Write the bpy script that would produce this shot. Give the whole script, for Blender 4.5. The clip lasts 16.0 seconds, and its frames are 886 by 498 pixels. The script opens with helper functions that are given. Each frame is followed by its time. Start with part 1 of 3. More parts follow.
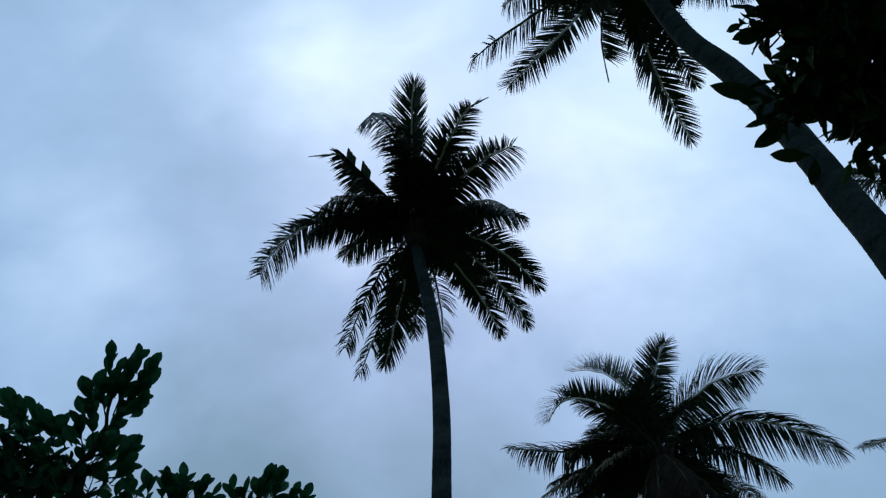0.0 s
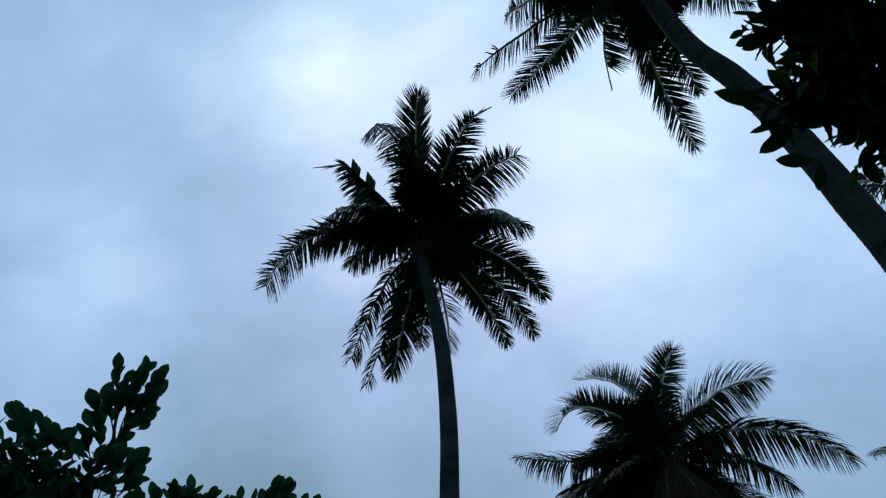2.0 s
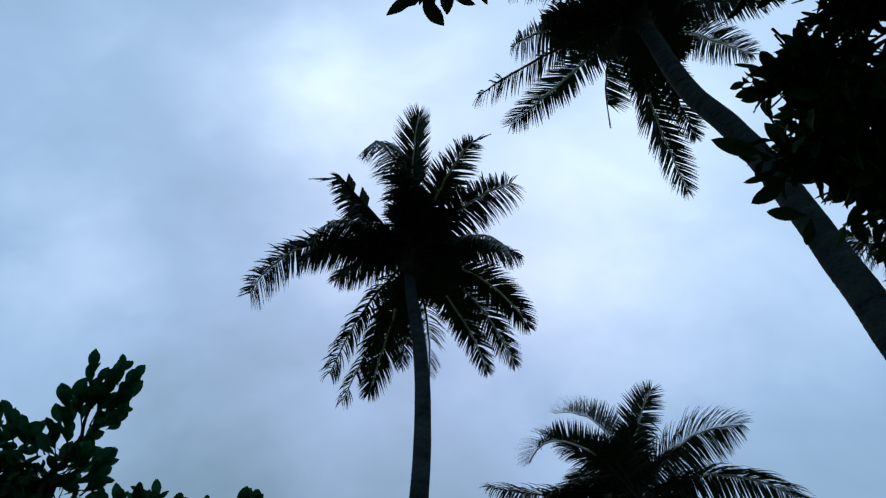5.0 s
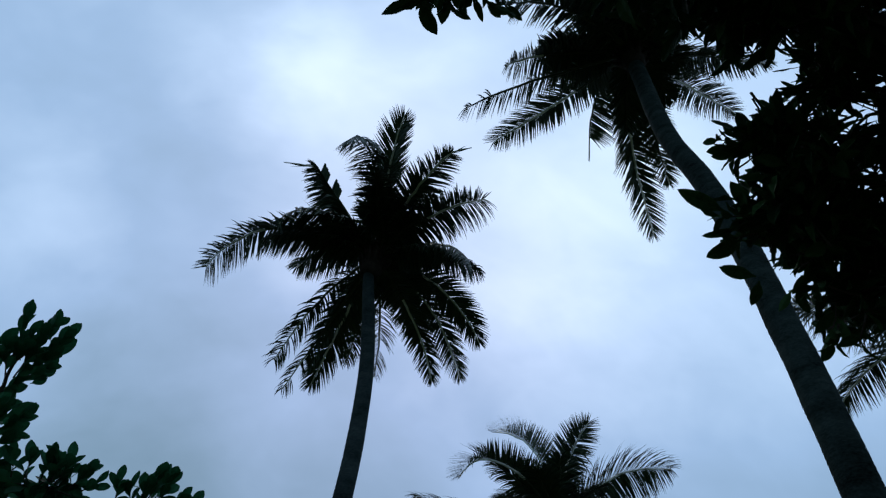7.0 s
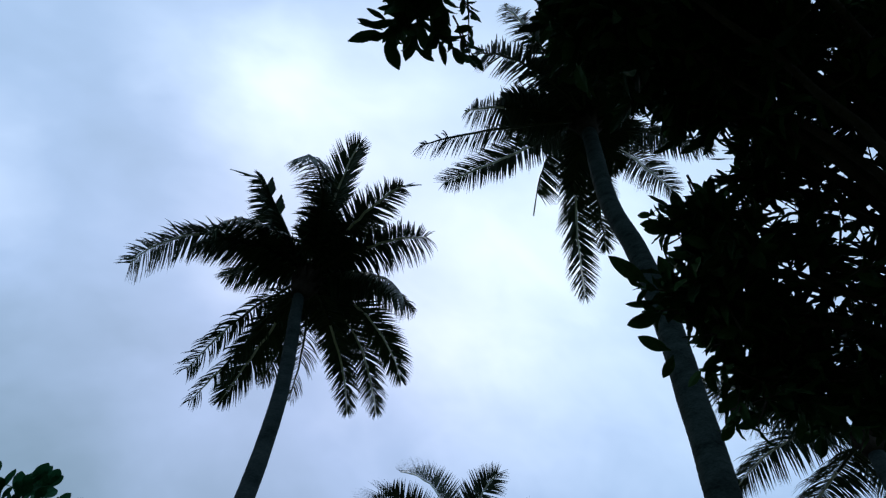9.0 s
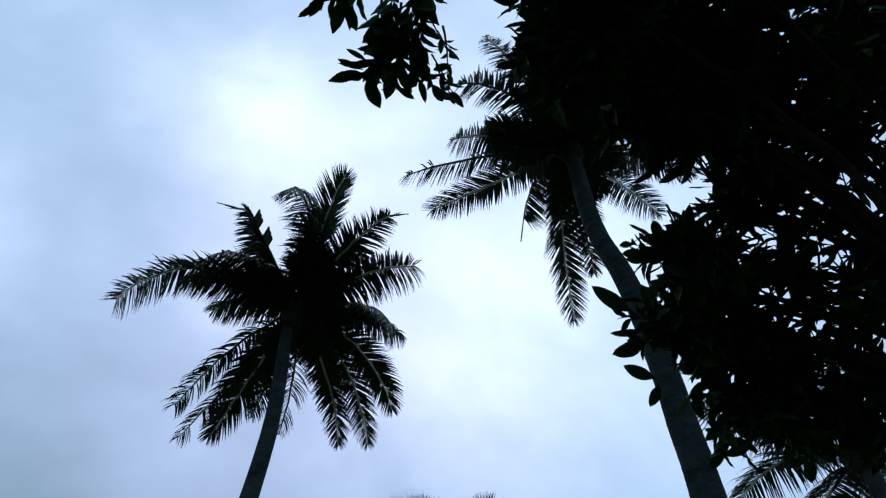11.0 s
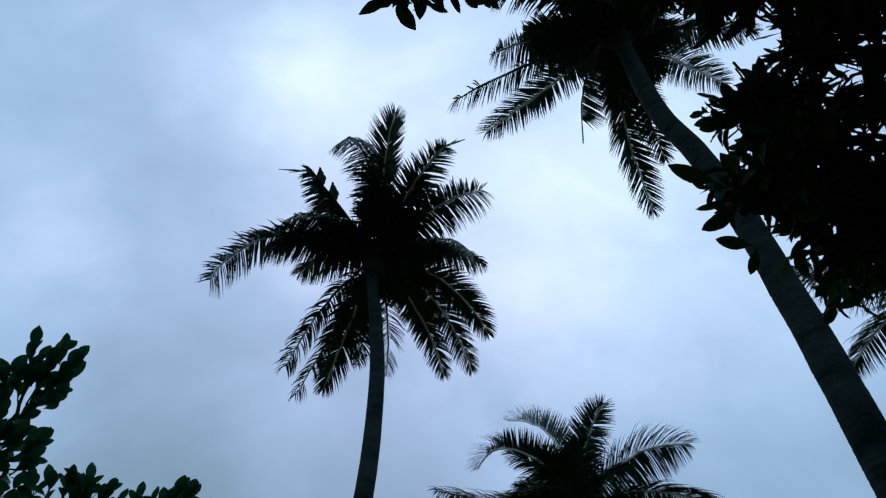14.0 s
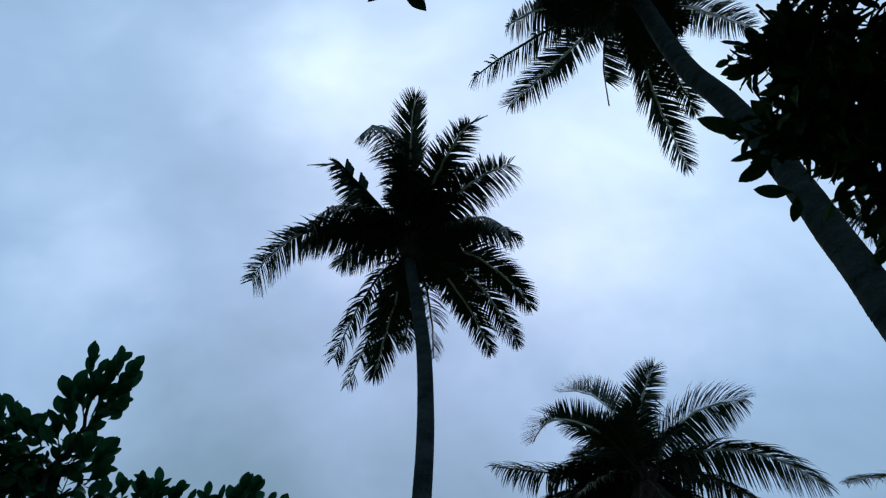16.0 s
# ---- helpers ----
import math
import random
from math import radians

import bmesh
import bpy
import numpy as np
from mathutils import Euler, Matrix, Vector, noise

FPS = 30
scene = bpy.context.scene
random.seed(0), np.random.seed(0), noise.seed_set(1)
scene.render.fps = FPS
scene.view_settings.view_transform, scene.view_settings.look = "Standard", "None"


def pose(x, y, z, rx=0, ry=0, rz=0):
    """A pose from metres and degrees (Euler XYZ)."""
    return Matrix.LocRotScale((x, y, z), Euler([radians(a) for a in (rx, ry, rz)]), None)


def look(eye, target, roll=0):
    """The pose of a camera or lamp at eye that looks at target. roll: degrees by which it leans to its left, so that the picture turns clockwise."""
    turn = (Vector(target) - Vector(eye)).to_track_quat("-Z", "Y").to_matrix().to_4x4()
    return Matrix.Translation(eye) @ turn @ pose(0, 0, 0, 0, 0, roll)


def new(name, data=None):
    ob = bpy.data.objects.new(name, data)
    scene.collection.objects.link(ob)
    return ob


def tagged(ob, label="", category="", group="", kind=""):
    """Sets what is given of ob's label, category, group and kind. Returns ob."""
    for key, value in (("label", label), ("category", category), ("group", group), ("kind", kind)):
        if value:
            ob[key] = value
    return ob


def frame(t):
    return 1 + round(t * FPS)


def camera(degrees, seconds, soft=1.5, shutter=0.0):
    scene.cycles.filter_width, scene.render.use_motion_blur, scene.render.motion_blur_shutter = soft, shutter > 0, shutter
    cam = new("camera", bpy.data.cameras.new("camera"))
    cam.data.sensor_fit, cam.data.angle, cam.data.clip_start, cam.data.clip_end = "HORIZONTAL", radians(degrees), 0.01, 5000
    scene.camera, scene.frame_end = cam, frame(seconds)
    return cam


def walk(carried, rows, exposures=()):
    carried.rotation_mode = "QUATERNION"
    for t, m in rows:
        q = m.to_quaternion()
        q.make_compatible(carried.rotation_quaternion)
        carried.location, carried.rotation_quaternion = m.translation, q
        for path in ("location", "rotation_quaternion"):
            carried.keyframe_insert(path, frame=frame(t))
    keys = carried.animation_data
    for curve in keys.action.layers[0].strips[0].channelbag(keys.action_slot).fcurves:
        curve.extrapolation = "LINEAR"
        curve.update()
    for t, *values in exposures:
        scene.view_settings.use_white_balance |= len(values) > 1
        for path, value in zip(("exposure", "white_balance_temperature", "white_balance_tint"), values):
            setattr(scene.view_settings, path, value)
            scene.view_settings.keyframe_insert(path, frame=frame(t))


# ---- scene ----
cam = camera(68.5, 16.0, soft=1.3)
PATH = [
    (0.0, 0.000, 0.000, 1.600, 137.00, 0.00, -0.00),
    (0.5, 0.001, -0.007, 1.602, 137.24, 0.07, 0.27),
    (1.0, -0.006, -0.008, 1.606, 137.72, 0.45, 0.81),
    (1.5, -0.005, -0.003, 1.596, 137.47, 0.29, 1.07),
    (2.0, -0.004, 0.003, 1.597, 137.86, 0.08, 0.75),
    (2.5, -0.019, -0.006, 1.603, 138.50, -0.87, -0.17),
    (3.0, -0.022, -0.016, 1.603, 138.72, -1.06, -0.37),
    (3.5, -0.026, -0.019, 1.608, 138.72, -1.37, -0.98),
    (4.0, -0.023, -0.013, 1.602, 138.51, -1.02, -1.22),
    (4.2, -0.017, -0.001, 1.603, 138.85, -1.28, -1.80),
    (6.3, -0.018, -0.028, 1.596, 140.36, -4.49, -7.83),
    (6.5, -0.004, -0.025, 1.596, 140.26, -5.11, -9.38),
    (7.0, 0.030, -0.029, 1.607, 141.02, -5.74, -12.32),
    (7.5, 0.040, -0.048, 1.608, 142.68, -6.14, -14.70),
    (8.0, 0.046, -0.062, 1.610, 144.18, -6.37, -17.26),
    (8.5, 0.047, -0.059, 1.605, 144.46, -6.63, -20.55),
    (9.0, 0.069, -0.046, 1.614, 145.23, -6.56, -22.27),
    (9.2, 0.074, -0.057, 1.614, 146.17, -6.47, -22.93),
    (10.2, 0.078, -0.090, 1.625, 147.60, -5.65, -23.20),
    (11.3, 0.079, -0.123, 1.634, 147.07, -4.77, -20.52),
    (11.5, 0.086, -0.116, 1.639, 146.40, -4.67, -19.74),
    (12.0, 0.092, -0.096, 1.630, 144.67, -4.51, -17.62),
    (12.5, 0.088, -0.082, 1.610, 143.21, -4.28, -15.42),
    (13.0, 0.083, -0.066, 1.604, 142.15, -3.98, -12.98),
    (13.5, 0.072, -0.058, 1.599, 141.62, -3.74, -10.84),
    (14.0, 0.076, -0.048, 1.598, 140.20, -3.08, -8.55),
    (14.5, 0.084, -0.046, 1.599, 139.43, -2.44, -6.56),
    (15.0, 0.080, -0.055, 1.604, 139.33, -2.19, -4.49),
    (15.5, 0.085, -0.055, 1.606, 138.69, -1.62, -2.98),
    (16.0, 0.089, -0.049, 1.604, 138.17, -1.71, -2.14),
]
EXPOSURES = ((0.0, 0.15, 6350, 6), (4.0, 0.15, 6350, 6), (7.0, 0.14, 6350, 7), (8.0, 0.12, 6350, 7), (8.5, 0.12, 6380, 7), (9.0, 0.33, 6530, 10), (11.3, 0.36, 6530, 10), (12.5, 0.33, 6530, 9), (13.0, 0.17, 6400, 7), (13.5, 0.17, 6390, 7), (14.5, 0.15, 6350, 6), (16.0, 0.15, 6350, 6))
walk(cam, [(t, pose(*p)) for t, *p in PATH], EXPOSURES)

# ---- light ----
CLOUD_BASE, CLOUD_BIG, CLOUD_FINE, CLOUD_DRIFT, CLOUD_STRENGTH = 0.43, 0.42, 0.22, 0.16, 1.25
CLOUD_RAMP = ((0.0, (0.115, 0.195, 0.255)), (0.45, (0.274, 0.401, 0.594)), (0.75, (0.455, 0.6, 0.815)), (1.0, (0.65, 0.8, 0.93)))
WARM_WAY, WARM_TINT = (-0.01, 0.74, 0.67), (1.12, 0.985, 1.0, 1)
# thinner (+) and thicker (-) places of the cloud: direction, narrowness, gain
CLOUD_PLACES = (
    ((-0.15, 0.46, 0.88), 70, 0.22),
    ((0.26, 0.58, 0.77), 24, 0.25),
    ((-0.36, 0.54, 0.76), 60, -0.06),
    ((-0.41, 0.64, 0.65), 30, 0.13),
    ((-0.17, 0.73, 0.66), 60, 0.12),
    ((-0.28, 0.83, 0.47), 40, -0.16),
    ((0.06, 0.86, 0.51), 40, -0.10),
    ((0.53, 0.68, 0.51), 25, -0.10),
    ((-0.27, 0.81, 0.52), 30, -0.16),
    ((-0.50, 0.36, 0.79), 20, -0.08),
    ((0.20, 0.55, 0.81), 40, 0.13),
    ((-0.18, 0.45, 0.88), 330, 0.16),
    ((-0.49, 0.52, 0.70), 90, 0.07),
    ((0.14, 0.67, 0.73), 120, 0.05),
    ((0.01, 0.39, 0.92), 220, 0.07),
    ((-0.45, 0.48, 0.75), 160, -0.06),
    ((-0.33, 0.56, 0.76), 160, -0.05),
    ((0.27, 0.60, 0.75), 130, 0.07),
    ((-0.56, 0.57, 0.60), 450, -0.12),
    ((-0.54, 0.53, 0.65), 500, 0.08),
    ((-0.49, 0.61, 0.62), 500, 0.08),
    ((-0.41, 0.67, 0.62), 400, 0.04),
    ((-0.12, 0.86, 0.49), 300, 0.05),
    ((-0.48, 0.46, 0.75), 10, 0.04),
    ((0.48, 0.26, 0.84), 18, 0.2),
    ((0.06, 0.22, 0.97), 60, 0.1),
)

# ---- overcast sky, weak veiled sun ----
SUN_AZ, SUN_EL = radians(100), radians(62)
world = bpy.data.worlds.new("overcast_sky")
scene.world = world
world.use_nodes = True
wn, wl = world.node_tree.nodes, world.node_tree.links
wn.clear()


def wnode(kind, **values):
    n = wn.new(kind)
    for key, value in values.items():
        n.inputs[key].default_value = value
    return n


def wmath(op, a, b):
    n = wn.new("ShaderNodeMath")
    n.operation = op
    for k, v in enumerate((a, b)):
        if isinstance(v, (int, float)):
            n.inputs[k].default_value = v
        else:
            wl.new(v, n.inputs[k])
    return n.outputs[0]


coord = wn.new("ShaderNodeTexCoord").outputs["Generated"]
stretch = wn.new("ShaderNodeMapping")
stretch.inputs["Rotation"].default_value = (0.3, 0.5, 0.9)
stretch.inputs["Scale"].default_value = (1.0, 1.7, 1.2)
wl.new(coord, stretch.inputs["Vector"])
big = wnode("ShaderNodeTexNoise", Scale=2.6, Detail=4.0, Roughness=0.45, Distortion=0.7)
fine = wnode("ShaderNodeTexNoise", Scale=7.0, Detail=3.0, Roughness=0.5, Distortion=0.4)
for n in (big, fine):
    wl.new(stretch.outputs[0], n.inputs["Vector"])
cover = wmath("ADD", wmath("MULTIPLY", wmath("SUBTRACT", big.outputs[0], 0.5), CLOUD_BIG),
              wmath("MULTIPLY", wmath("SUBTRACT", fine.outputs[0], 0.5), CLOUD_FINE))
cover = wmath("ADD", cover, CLOUD_BASE)
# thinner and thicker places in the cloud layer, with wispy edges
wisp = wnode("ShaderNodeTexNoise", Scale=5.0, Detail=4.0, Roughness=0.55)
wl.new(stretch.outputs[0], wisp.inputs["Vector"])
drift = wn.new("ShaderNodeVectorMath")
drift.operation = "MULTIPLY_ADD"
drift.inputs[1].default_value = (CLOUD_DRIFT,) * 3
wl.new(wisp.outputs["Color"], drift.inputs[0])
wl.new(coord, drift.inputs[2])
torn = wn.new("ShaderNodeVectorMath")
torn.operation = "SUBTRACT"
torn.inputs[1].default_value = (CLOUD_DRIFT / 2,) * 3
wl.new(drift.outputs[0], torn.inputs[0])
way_in = wn.new("ShaderNodeVectorMath")
way_in.operation = "NORMALIZE"
wl.new(torn.outputs[0], way_in.inputs[0])
for way, narrow, gain in CLOUD_PLACES:
    d = wn.new("ShaderNodeVectorMath")
    d.operation = "DOT_PRODUCT"
    d.inputs[1].default_value = Vector(way).normalized()
    wl.new(way_in.outputs[0], d.inputs[0])
    fall = wmath("EXPONENT", wmath("MULTIPLY", wmath("SUBTRACT", d.outputs["Value"], 1.0), narrow), 0)
    cover = wmath("ADD", cover, wmath("MULTIPLY", fall, gain))
ramp = wn.new("ShaderNodeValToRGB")
height = wn.new("ShaderNodeSeparateXYZ")
wl.new(coord, height.inputs[0])
cover = wmath("SUBTRACT", cover, wmath("MULTIPLY", wmath("MAXIMUM", wmath("SUBTRACT", 0.58, height.outputs[2]), 0.0), 0.55))
wl.new(cover, ramp.inputs[0])
for k, (at, col) in enumerate(CLOUD_RAMP):
    e = ramp.color_ramp.elements[k] if k < 2 else ramp.color_ramp.elements.new(at)
    e.position, e.color = at, (*col, 1)
tint = wn.new("ShaderNodeMix")
tint.data_type, tint.blend_type = "RGBA", "MULTIPLY"
d = wn.new("ShaderNodeVectorMath")
d.operation = "DOT_PRODUCT"
d.inputs[1].default_value = Vector(WARM_WAY).normalized()
wl.new(coord, d.inputs[0])
wl.new(wmath("EXPONENT", wmath("MULTIPLY", wmath("SUBTRACT", d.outputs["Value"], 1.0), 14.0), 0), tint.inputs[0])
wl.new(ramp.outputs[0], tint.inputs[6])
tint.inputs[7].default_value = WARM_TINT
clouds = wn.new("ShaderNodeBackground")
clouds.inputs["Strength"].default_value = CLOUD_STRENGTH
wl.new(tint.outputs[2], clouds.inputs["Color"])
sky = wn.new("ShaderNodeTexSky")
sky.sky_type, sky.sun_disc, sky.sun_elevation, sky.sun_rotation = "NISHITA", False, SUN_EL, radians(90) - SUN_AZ
blue = wn.new("ShaderNodeBackground")
blue.inputs["Strength"].default_value = 0.06
wl.new(sky.outputs[0], blue.inputs["Color"])
veil = wn.new("ShaderNodeMixShader")
veil.inputs[0].default_value = 0.9
wl.new(blue.outputs[0], veil.inputs[1])
wl.new(clouds.outputs[0], veil.inputs[2])
wl.new(veil.outputs[0], wn.new("ShaderNodeOutputWorld").inputs["Surface"])

sun = new("sun", bpy.data.lights.new("sun", "SUN"))
sun.data.energy, sun.data.angle, sun.data.color = 0.5, radians(25), (1.0, 0.96, 0.9)
sun.matrix_world = look((20 * math.cos(SUN_AZ) * math.cos(SUN_EL), 20 * math.sin(SUN_AZ) * math.cos(SUN_EL), 20 * math.sin(SUN_EL)), (0, 0, 0))


# ---- materials ----
def material(name, low, high, scale, rough, spec=0.4, bump=0.0, bump_scale=40.0, stretch=(1, 1, 1), spread=0.0, glow_through=0.0):
    """A surface whose colour runs from low to high by noise at two scales, with fine relief."""
    m = bpy.data.materials.new(name)
    m.use_nodes = True
    n, l = m.node_tree.nodes, m.node_tree.links
    p = n["Principled BSDF"]
    p.inputs["Roughness"].default_value = rough
    p.inputs["Specular IOR Level"].default_value = spec
    tc = n.new("ShaderNodeTexCoord")
    mp = n.new("ShaderNodeMapping")
    mp.inputs["Scale"].default_value = stretch
    l.new(tc.outputs["Object"], mp.inputs[0])
    a = n.new("ShaderNodeTexNoise")
    a.inputs["Scale"].default_value, a.inputs["Detail"].default_value = scale, 6
    b = n.new("ShaderNodeTexNoise")
    b.inputs["Scale"].default_value, b.inputs["Detail"].default_value = scale * 9, 3
    for t in (a, b):
        l.new(mp.outputs[0], t.inputs["Vector"])
    mix = n.new("ShaderNodeMath")
    mix.operation = "MULTIPLY_ADD"
    mix.inputs[1].default_value = 0.4
    l.new(b.outputs[0], mix.inputs[0])
    half = n.new("ShaderNodeMath")
    half.operation = "MULTIPLY"
    half.inputs[1].default_value = 0.6
    l.new(a.outputs[0], half.inputs[0])
    l.new(half.outputs[0], mix.inputs[2])
    value = mix.outputs[0]
    if spread:
        info = n.new("ShaderNodeNewGeometry").outputs["Random Per Island"]
        s = n.new("ShaderNodeMath")
        s.operation = "MULTIPLY_ADD"
        s.inputs[1].default_value = spread
        l.new(info, s.inputs[0])
        shift = n.new("ShaderNodeMath")
        shift.operation = "SUBTRACT"
        shift.inputs[1].default_value = spread / 2
        l.new(value, shift.inputs[0])
        l.new(shift.outputs[0], s.inputs[2])
        value = s.outputs[0]
    r = n.new("ShaderNodeValToRGB")
    r.color_ramp.elements[0].position, r.color_ramp.elements[0].color = 0.3, (*low, 1)
    r.color_ramp.elements[1].position, r.color_ramp.elements[1].color = 0.7, (*high, 1)
    l.new(value, r.inputs[0])
    l.new(r.outputs[0], p.inputs["Base Color"])
    if bump:
        bn = n.new("ShaderNodeTexNoise")
        bn.inputs["Scale"].default_value, bn.inputs["Detail"].default_value = bump_scale, 5
        l.new(mp.outputs[0], bn.inputs["Vector"])
        bp = n.new("ShaderNodeBump")
        bp.inputs["Strength"].default_value, bp.inputs["Distance"].default_value = bump, 0.01
        l.new(bn.outputs[0], bp.inputs["Height"])
        l.new(bp.outputs[0], p.inputs["Normal"])
    if glow_through:
        tr = n.new("ShaderNodeBsdfTranslucent")
        l.new(r.outputs[0], tr.inputs["Color"])
        mx = n.new("ShaderNodeMixShader")
        mx.inputs[0].default_value = glow_through
        l.new(p.outputs[0], mx.inputs[1])
        l.new(tr.outputs[0], mx.inputs[2])
        l.new(mx.outputs[0], n["Material Output"].inputs["Surface"])
    return m


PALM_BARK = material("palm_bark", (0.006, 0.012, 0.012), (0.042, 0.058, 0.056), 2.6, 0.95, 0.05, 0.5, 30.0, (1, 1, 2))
# darker copy of the palm bark: the leaning trunk's shade put into its colour
SHADED_BARK = material("shaded_palm_bark", (0.002, 0.006, 0.005), (0.032, 0.047, 0.042), 3.4, 0.95, 0.03, 0.4, 26.0, (1, 1, 2))
LEAFLET = material("palm_leaflet", (0.012, 0.026, 0.012), (0.035, 0.06, 0.025), 1.2, 0.45, 0.3, spread=0.4, glow_through=0.02)
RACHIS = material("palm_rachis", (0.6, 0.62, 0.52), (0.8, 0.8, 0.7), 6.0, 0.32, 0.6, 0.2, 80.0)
# green stalk, darkened so that the shade inside the crowns is in its colour
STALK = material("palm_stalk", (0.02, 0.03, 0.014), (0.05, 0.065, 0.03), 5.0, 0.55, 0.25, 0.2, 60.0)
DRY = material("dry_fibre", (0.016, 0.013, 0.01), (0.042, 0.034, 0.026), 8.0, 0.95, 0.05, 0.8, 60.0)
BARK = material("tree_bark", (0.02, 0.019, 0.015), (0.07, 0.062, 0.05), 7.0, 0.95, 0.06, 0.8, 50.0)
BROAD = material("broad_leaf", (0.008, 0.024, 0.008), (0.028, 0.065, 0.02), 2.0, 0.65, 0.03, spread=0.5, glow_through=0.05)
BUSH = material("glossy_leaf", (0.006, 0.034, 0.014), (0.018, 0.098, 0.04), 2.0, 0.6, 0.08, spread=0.6, glow_through=0.25)
SOIL = material("grassy_soil", (0.016, 0.028, 0.01), (0.055, 0.06, 0.03), 0.7, 0.95, 0.1, 0.6, 8.0)


# ---- mesh helpers ----
def mesh_object(name, verts, faces, mats, parent=None, label="", smooth=False, index=None):
    me = bpy.data.meshes.new(name)
    me.from_pydata([tuple(v) for v in verts], [], faces)
    for m in mats if isinstance(mats, (list, tuple)) else [mats]:
        me.materials.append(m)
    if index is not None:
        me.polygons.foreach_set("material_index", index)
    if smooth:
        me.polygons.foreach_set("use_smooth", [True] * len(me.polygons))
    me.update()
    ob = new(name, me)
    ob.parent = parent
    return tagged(ob, label)


def unit(v):
    return v / max(float(np.linalg.norm(v)), 1e-9)


def tube(points, radii, sides=6):
    """Verts and faces of a closed tapering tube along points."""
    points = np.asarray(points, float)
    n = len(points)
    tang = np.gradient(points, axis=0)
    ref = np.array((0.31, 0.93, 0.2))
    verts, faces = [], []
    for i in range(n):
        t = unit(tang[i])
        a = unit(np.cross(t, ref))
        b = np.cross(t, a)
        for k in range(sides):
            w = 2 * math.pi * k / sides
            verts.append(points[i] + radii[i] * (math.cos(w) * a + math.sin(w) * b))
    for i in range(n - 1):
        for k in range(sides):
            k2 = (k + 1) % sides
            faces.append((i * sides + k, i * sides + k2, (i + 1) * sides + k2, (i + 1) * sides + k))
    faces.append(tuple(range(sides))[::-1])
    faces.append(tuple(range((n - 1) * sides, n * sides)))
    return verts, faces


def smooth_line(ctrl, n):
    """n points on a smooth line through the control points."""
    c = np.asarray(ctrl, float)
    c = np.vstack([2 * c[0] - c[1], c, 2 * c[-1] - c[-2]])
    seg = len(c) - 3
    out = []
    for u in np.linspace(0, seg - 1e-6, n):
        i = int(u)
        f = u - i
        a, b, d, e = c[i:i + 4]
        out.append(0.5 * (2 * b + (d - a) * f + (2 * a - 5 * b + 4 * d - e) * f * f + (3 * b - a - 3 * d + e) * f ** 3))
    return np.array(out)


class Pile:
    """Collects verts and faces of many small pieces for one mesh."""

    def __init__(self):
        self.v, self.f, self.n = [], [], 0

    def add(self, verts, faces):
        self.v.extend(verts)
        self.f.extend([tuple(i + self.n for i in face) for face in faces])
        self.n += len(verts)


# ---- coconut palms ----
def rib_line(c, az, rise, droop, length, sway, n=16):
    """The midrib of a frond: it leaves the heart at the angle rise and bends down by droop towards its tip."""
    s = (np.arange(n) + 0.5) / n
    e, a = np.radians(rise - droop * s ** 1.4), np.radians(az + sway * s)
    d = np.c_[np.cos(e) * np.cos(a), np.cos(e) * np.sin(a), np.sin(e)] * length / n
    return np.vstack([c, c + np.cumsum(d, 0)])


BLADE_FACES = []
for _i in range(4):
    BLADE_FACES += [(3 * _i, 3 * _i + 1, 3 * _i + 4, 3 * _i + 3), (3 * _i + 1, 3 * _i + 2, 3 * _i + 5, 3 * _i + 4)]


def leaflets(pts, seed, blade, hang, keep, pairs, lift, start, broad, turn, rag, sweep, blunt):
    """The two rows of narrow folded leaflets along a midrib. lift: how far each row stands over (+) or hangs under (-) the
    plane of the frond, in degrees, for its two sides; it fades towards the tip. rag: how unevenly they lie."""
    rng = np.random.default_rng(seed)
    pieces = []
    n = len(pts) - 1
    tang = np.gradient(pts, axis=0)
    up = np.array((0, 0, 1.0))
    twist = rng.normal(0, 0.1) + radians(turn)
    for k in range(pairs):
        for row, side in enumerate((-1, 1)):
            s = start + (1 - start) * (k + rng.uniform(-0.22, 0.22) + 0.5) / pairs
            s = min(max(s, 0.02), 0.998)
            gap = noise.noise((s * 14, side * 5.0 + seed, 7.3))
            if rng.random() > keep[row] + 0.5 * gap * (1.1 - keep[row]):
                continue
            i = min(int(s * n), n - 1)
            p = pts[i] + (pts[i + 1] - pts[i]) * (s * n - i)
            t = unit(tang[i] * (1 - (s * n - i)) + tang[i + 1] * (s * n - i))
            q = np.cross(t, up)
            if np.linalg.norm(q) < 0.15:
                q = np.cross(t, np.array((0.8, -0.6, 0)))
            q = unit(q)
            nrm = np.cross(q, t)
            p = p + nrm * 0.032 * (1 - 0.6 * s)
            q, nrm = q * math.cos(twist) + nrm * math.sin(twist), nrm * math.cos(twist) - q * math.sin(twist)
            # neighbours cling together in small bunches
            bunch = noise.noise((s * 26, side * 3.0, seed * 1.7))
            ang = radians((sweep[row] if isinstance(sweep, tuple) else sweep) * float(np.interp(s, (0.1, 0.5, 0.85, 0.96, 1.0), (70, 56, 44 + 10 * blunt, 33 + 16 * blunt, 14 + 26 * blunt))) + rag * (9 * bunch + rng.normal(0, 2.4)))
            fade = float(np.interp(s, (0.7, 0.95), (1.0, 0.5)))
            raised = radians(lift[row] * fade + rag * (13 * noise.noise((s * 19, side * 4.0, seed * 2.3)) + rng.normal(0, 5)))
            d = math.cos(ang) * t + math.sin(ang) * (side * q * math.cos(raised) + nrm * math.sin(raised))
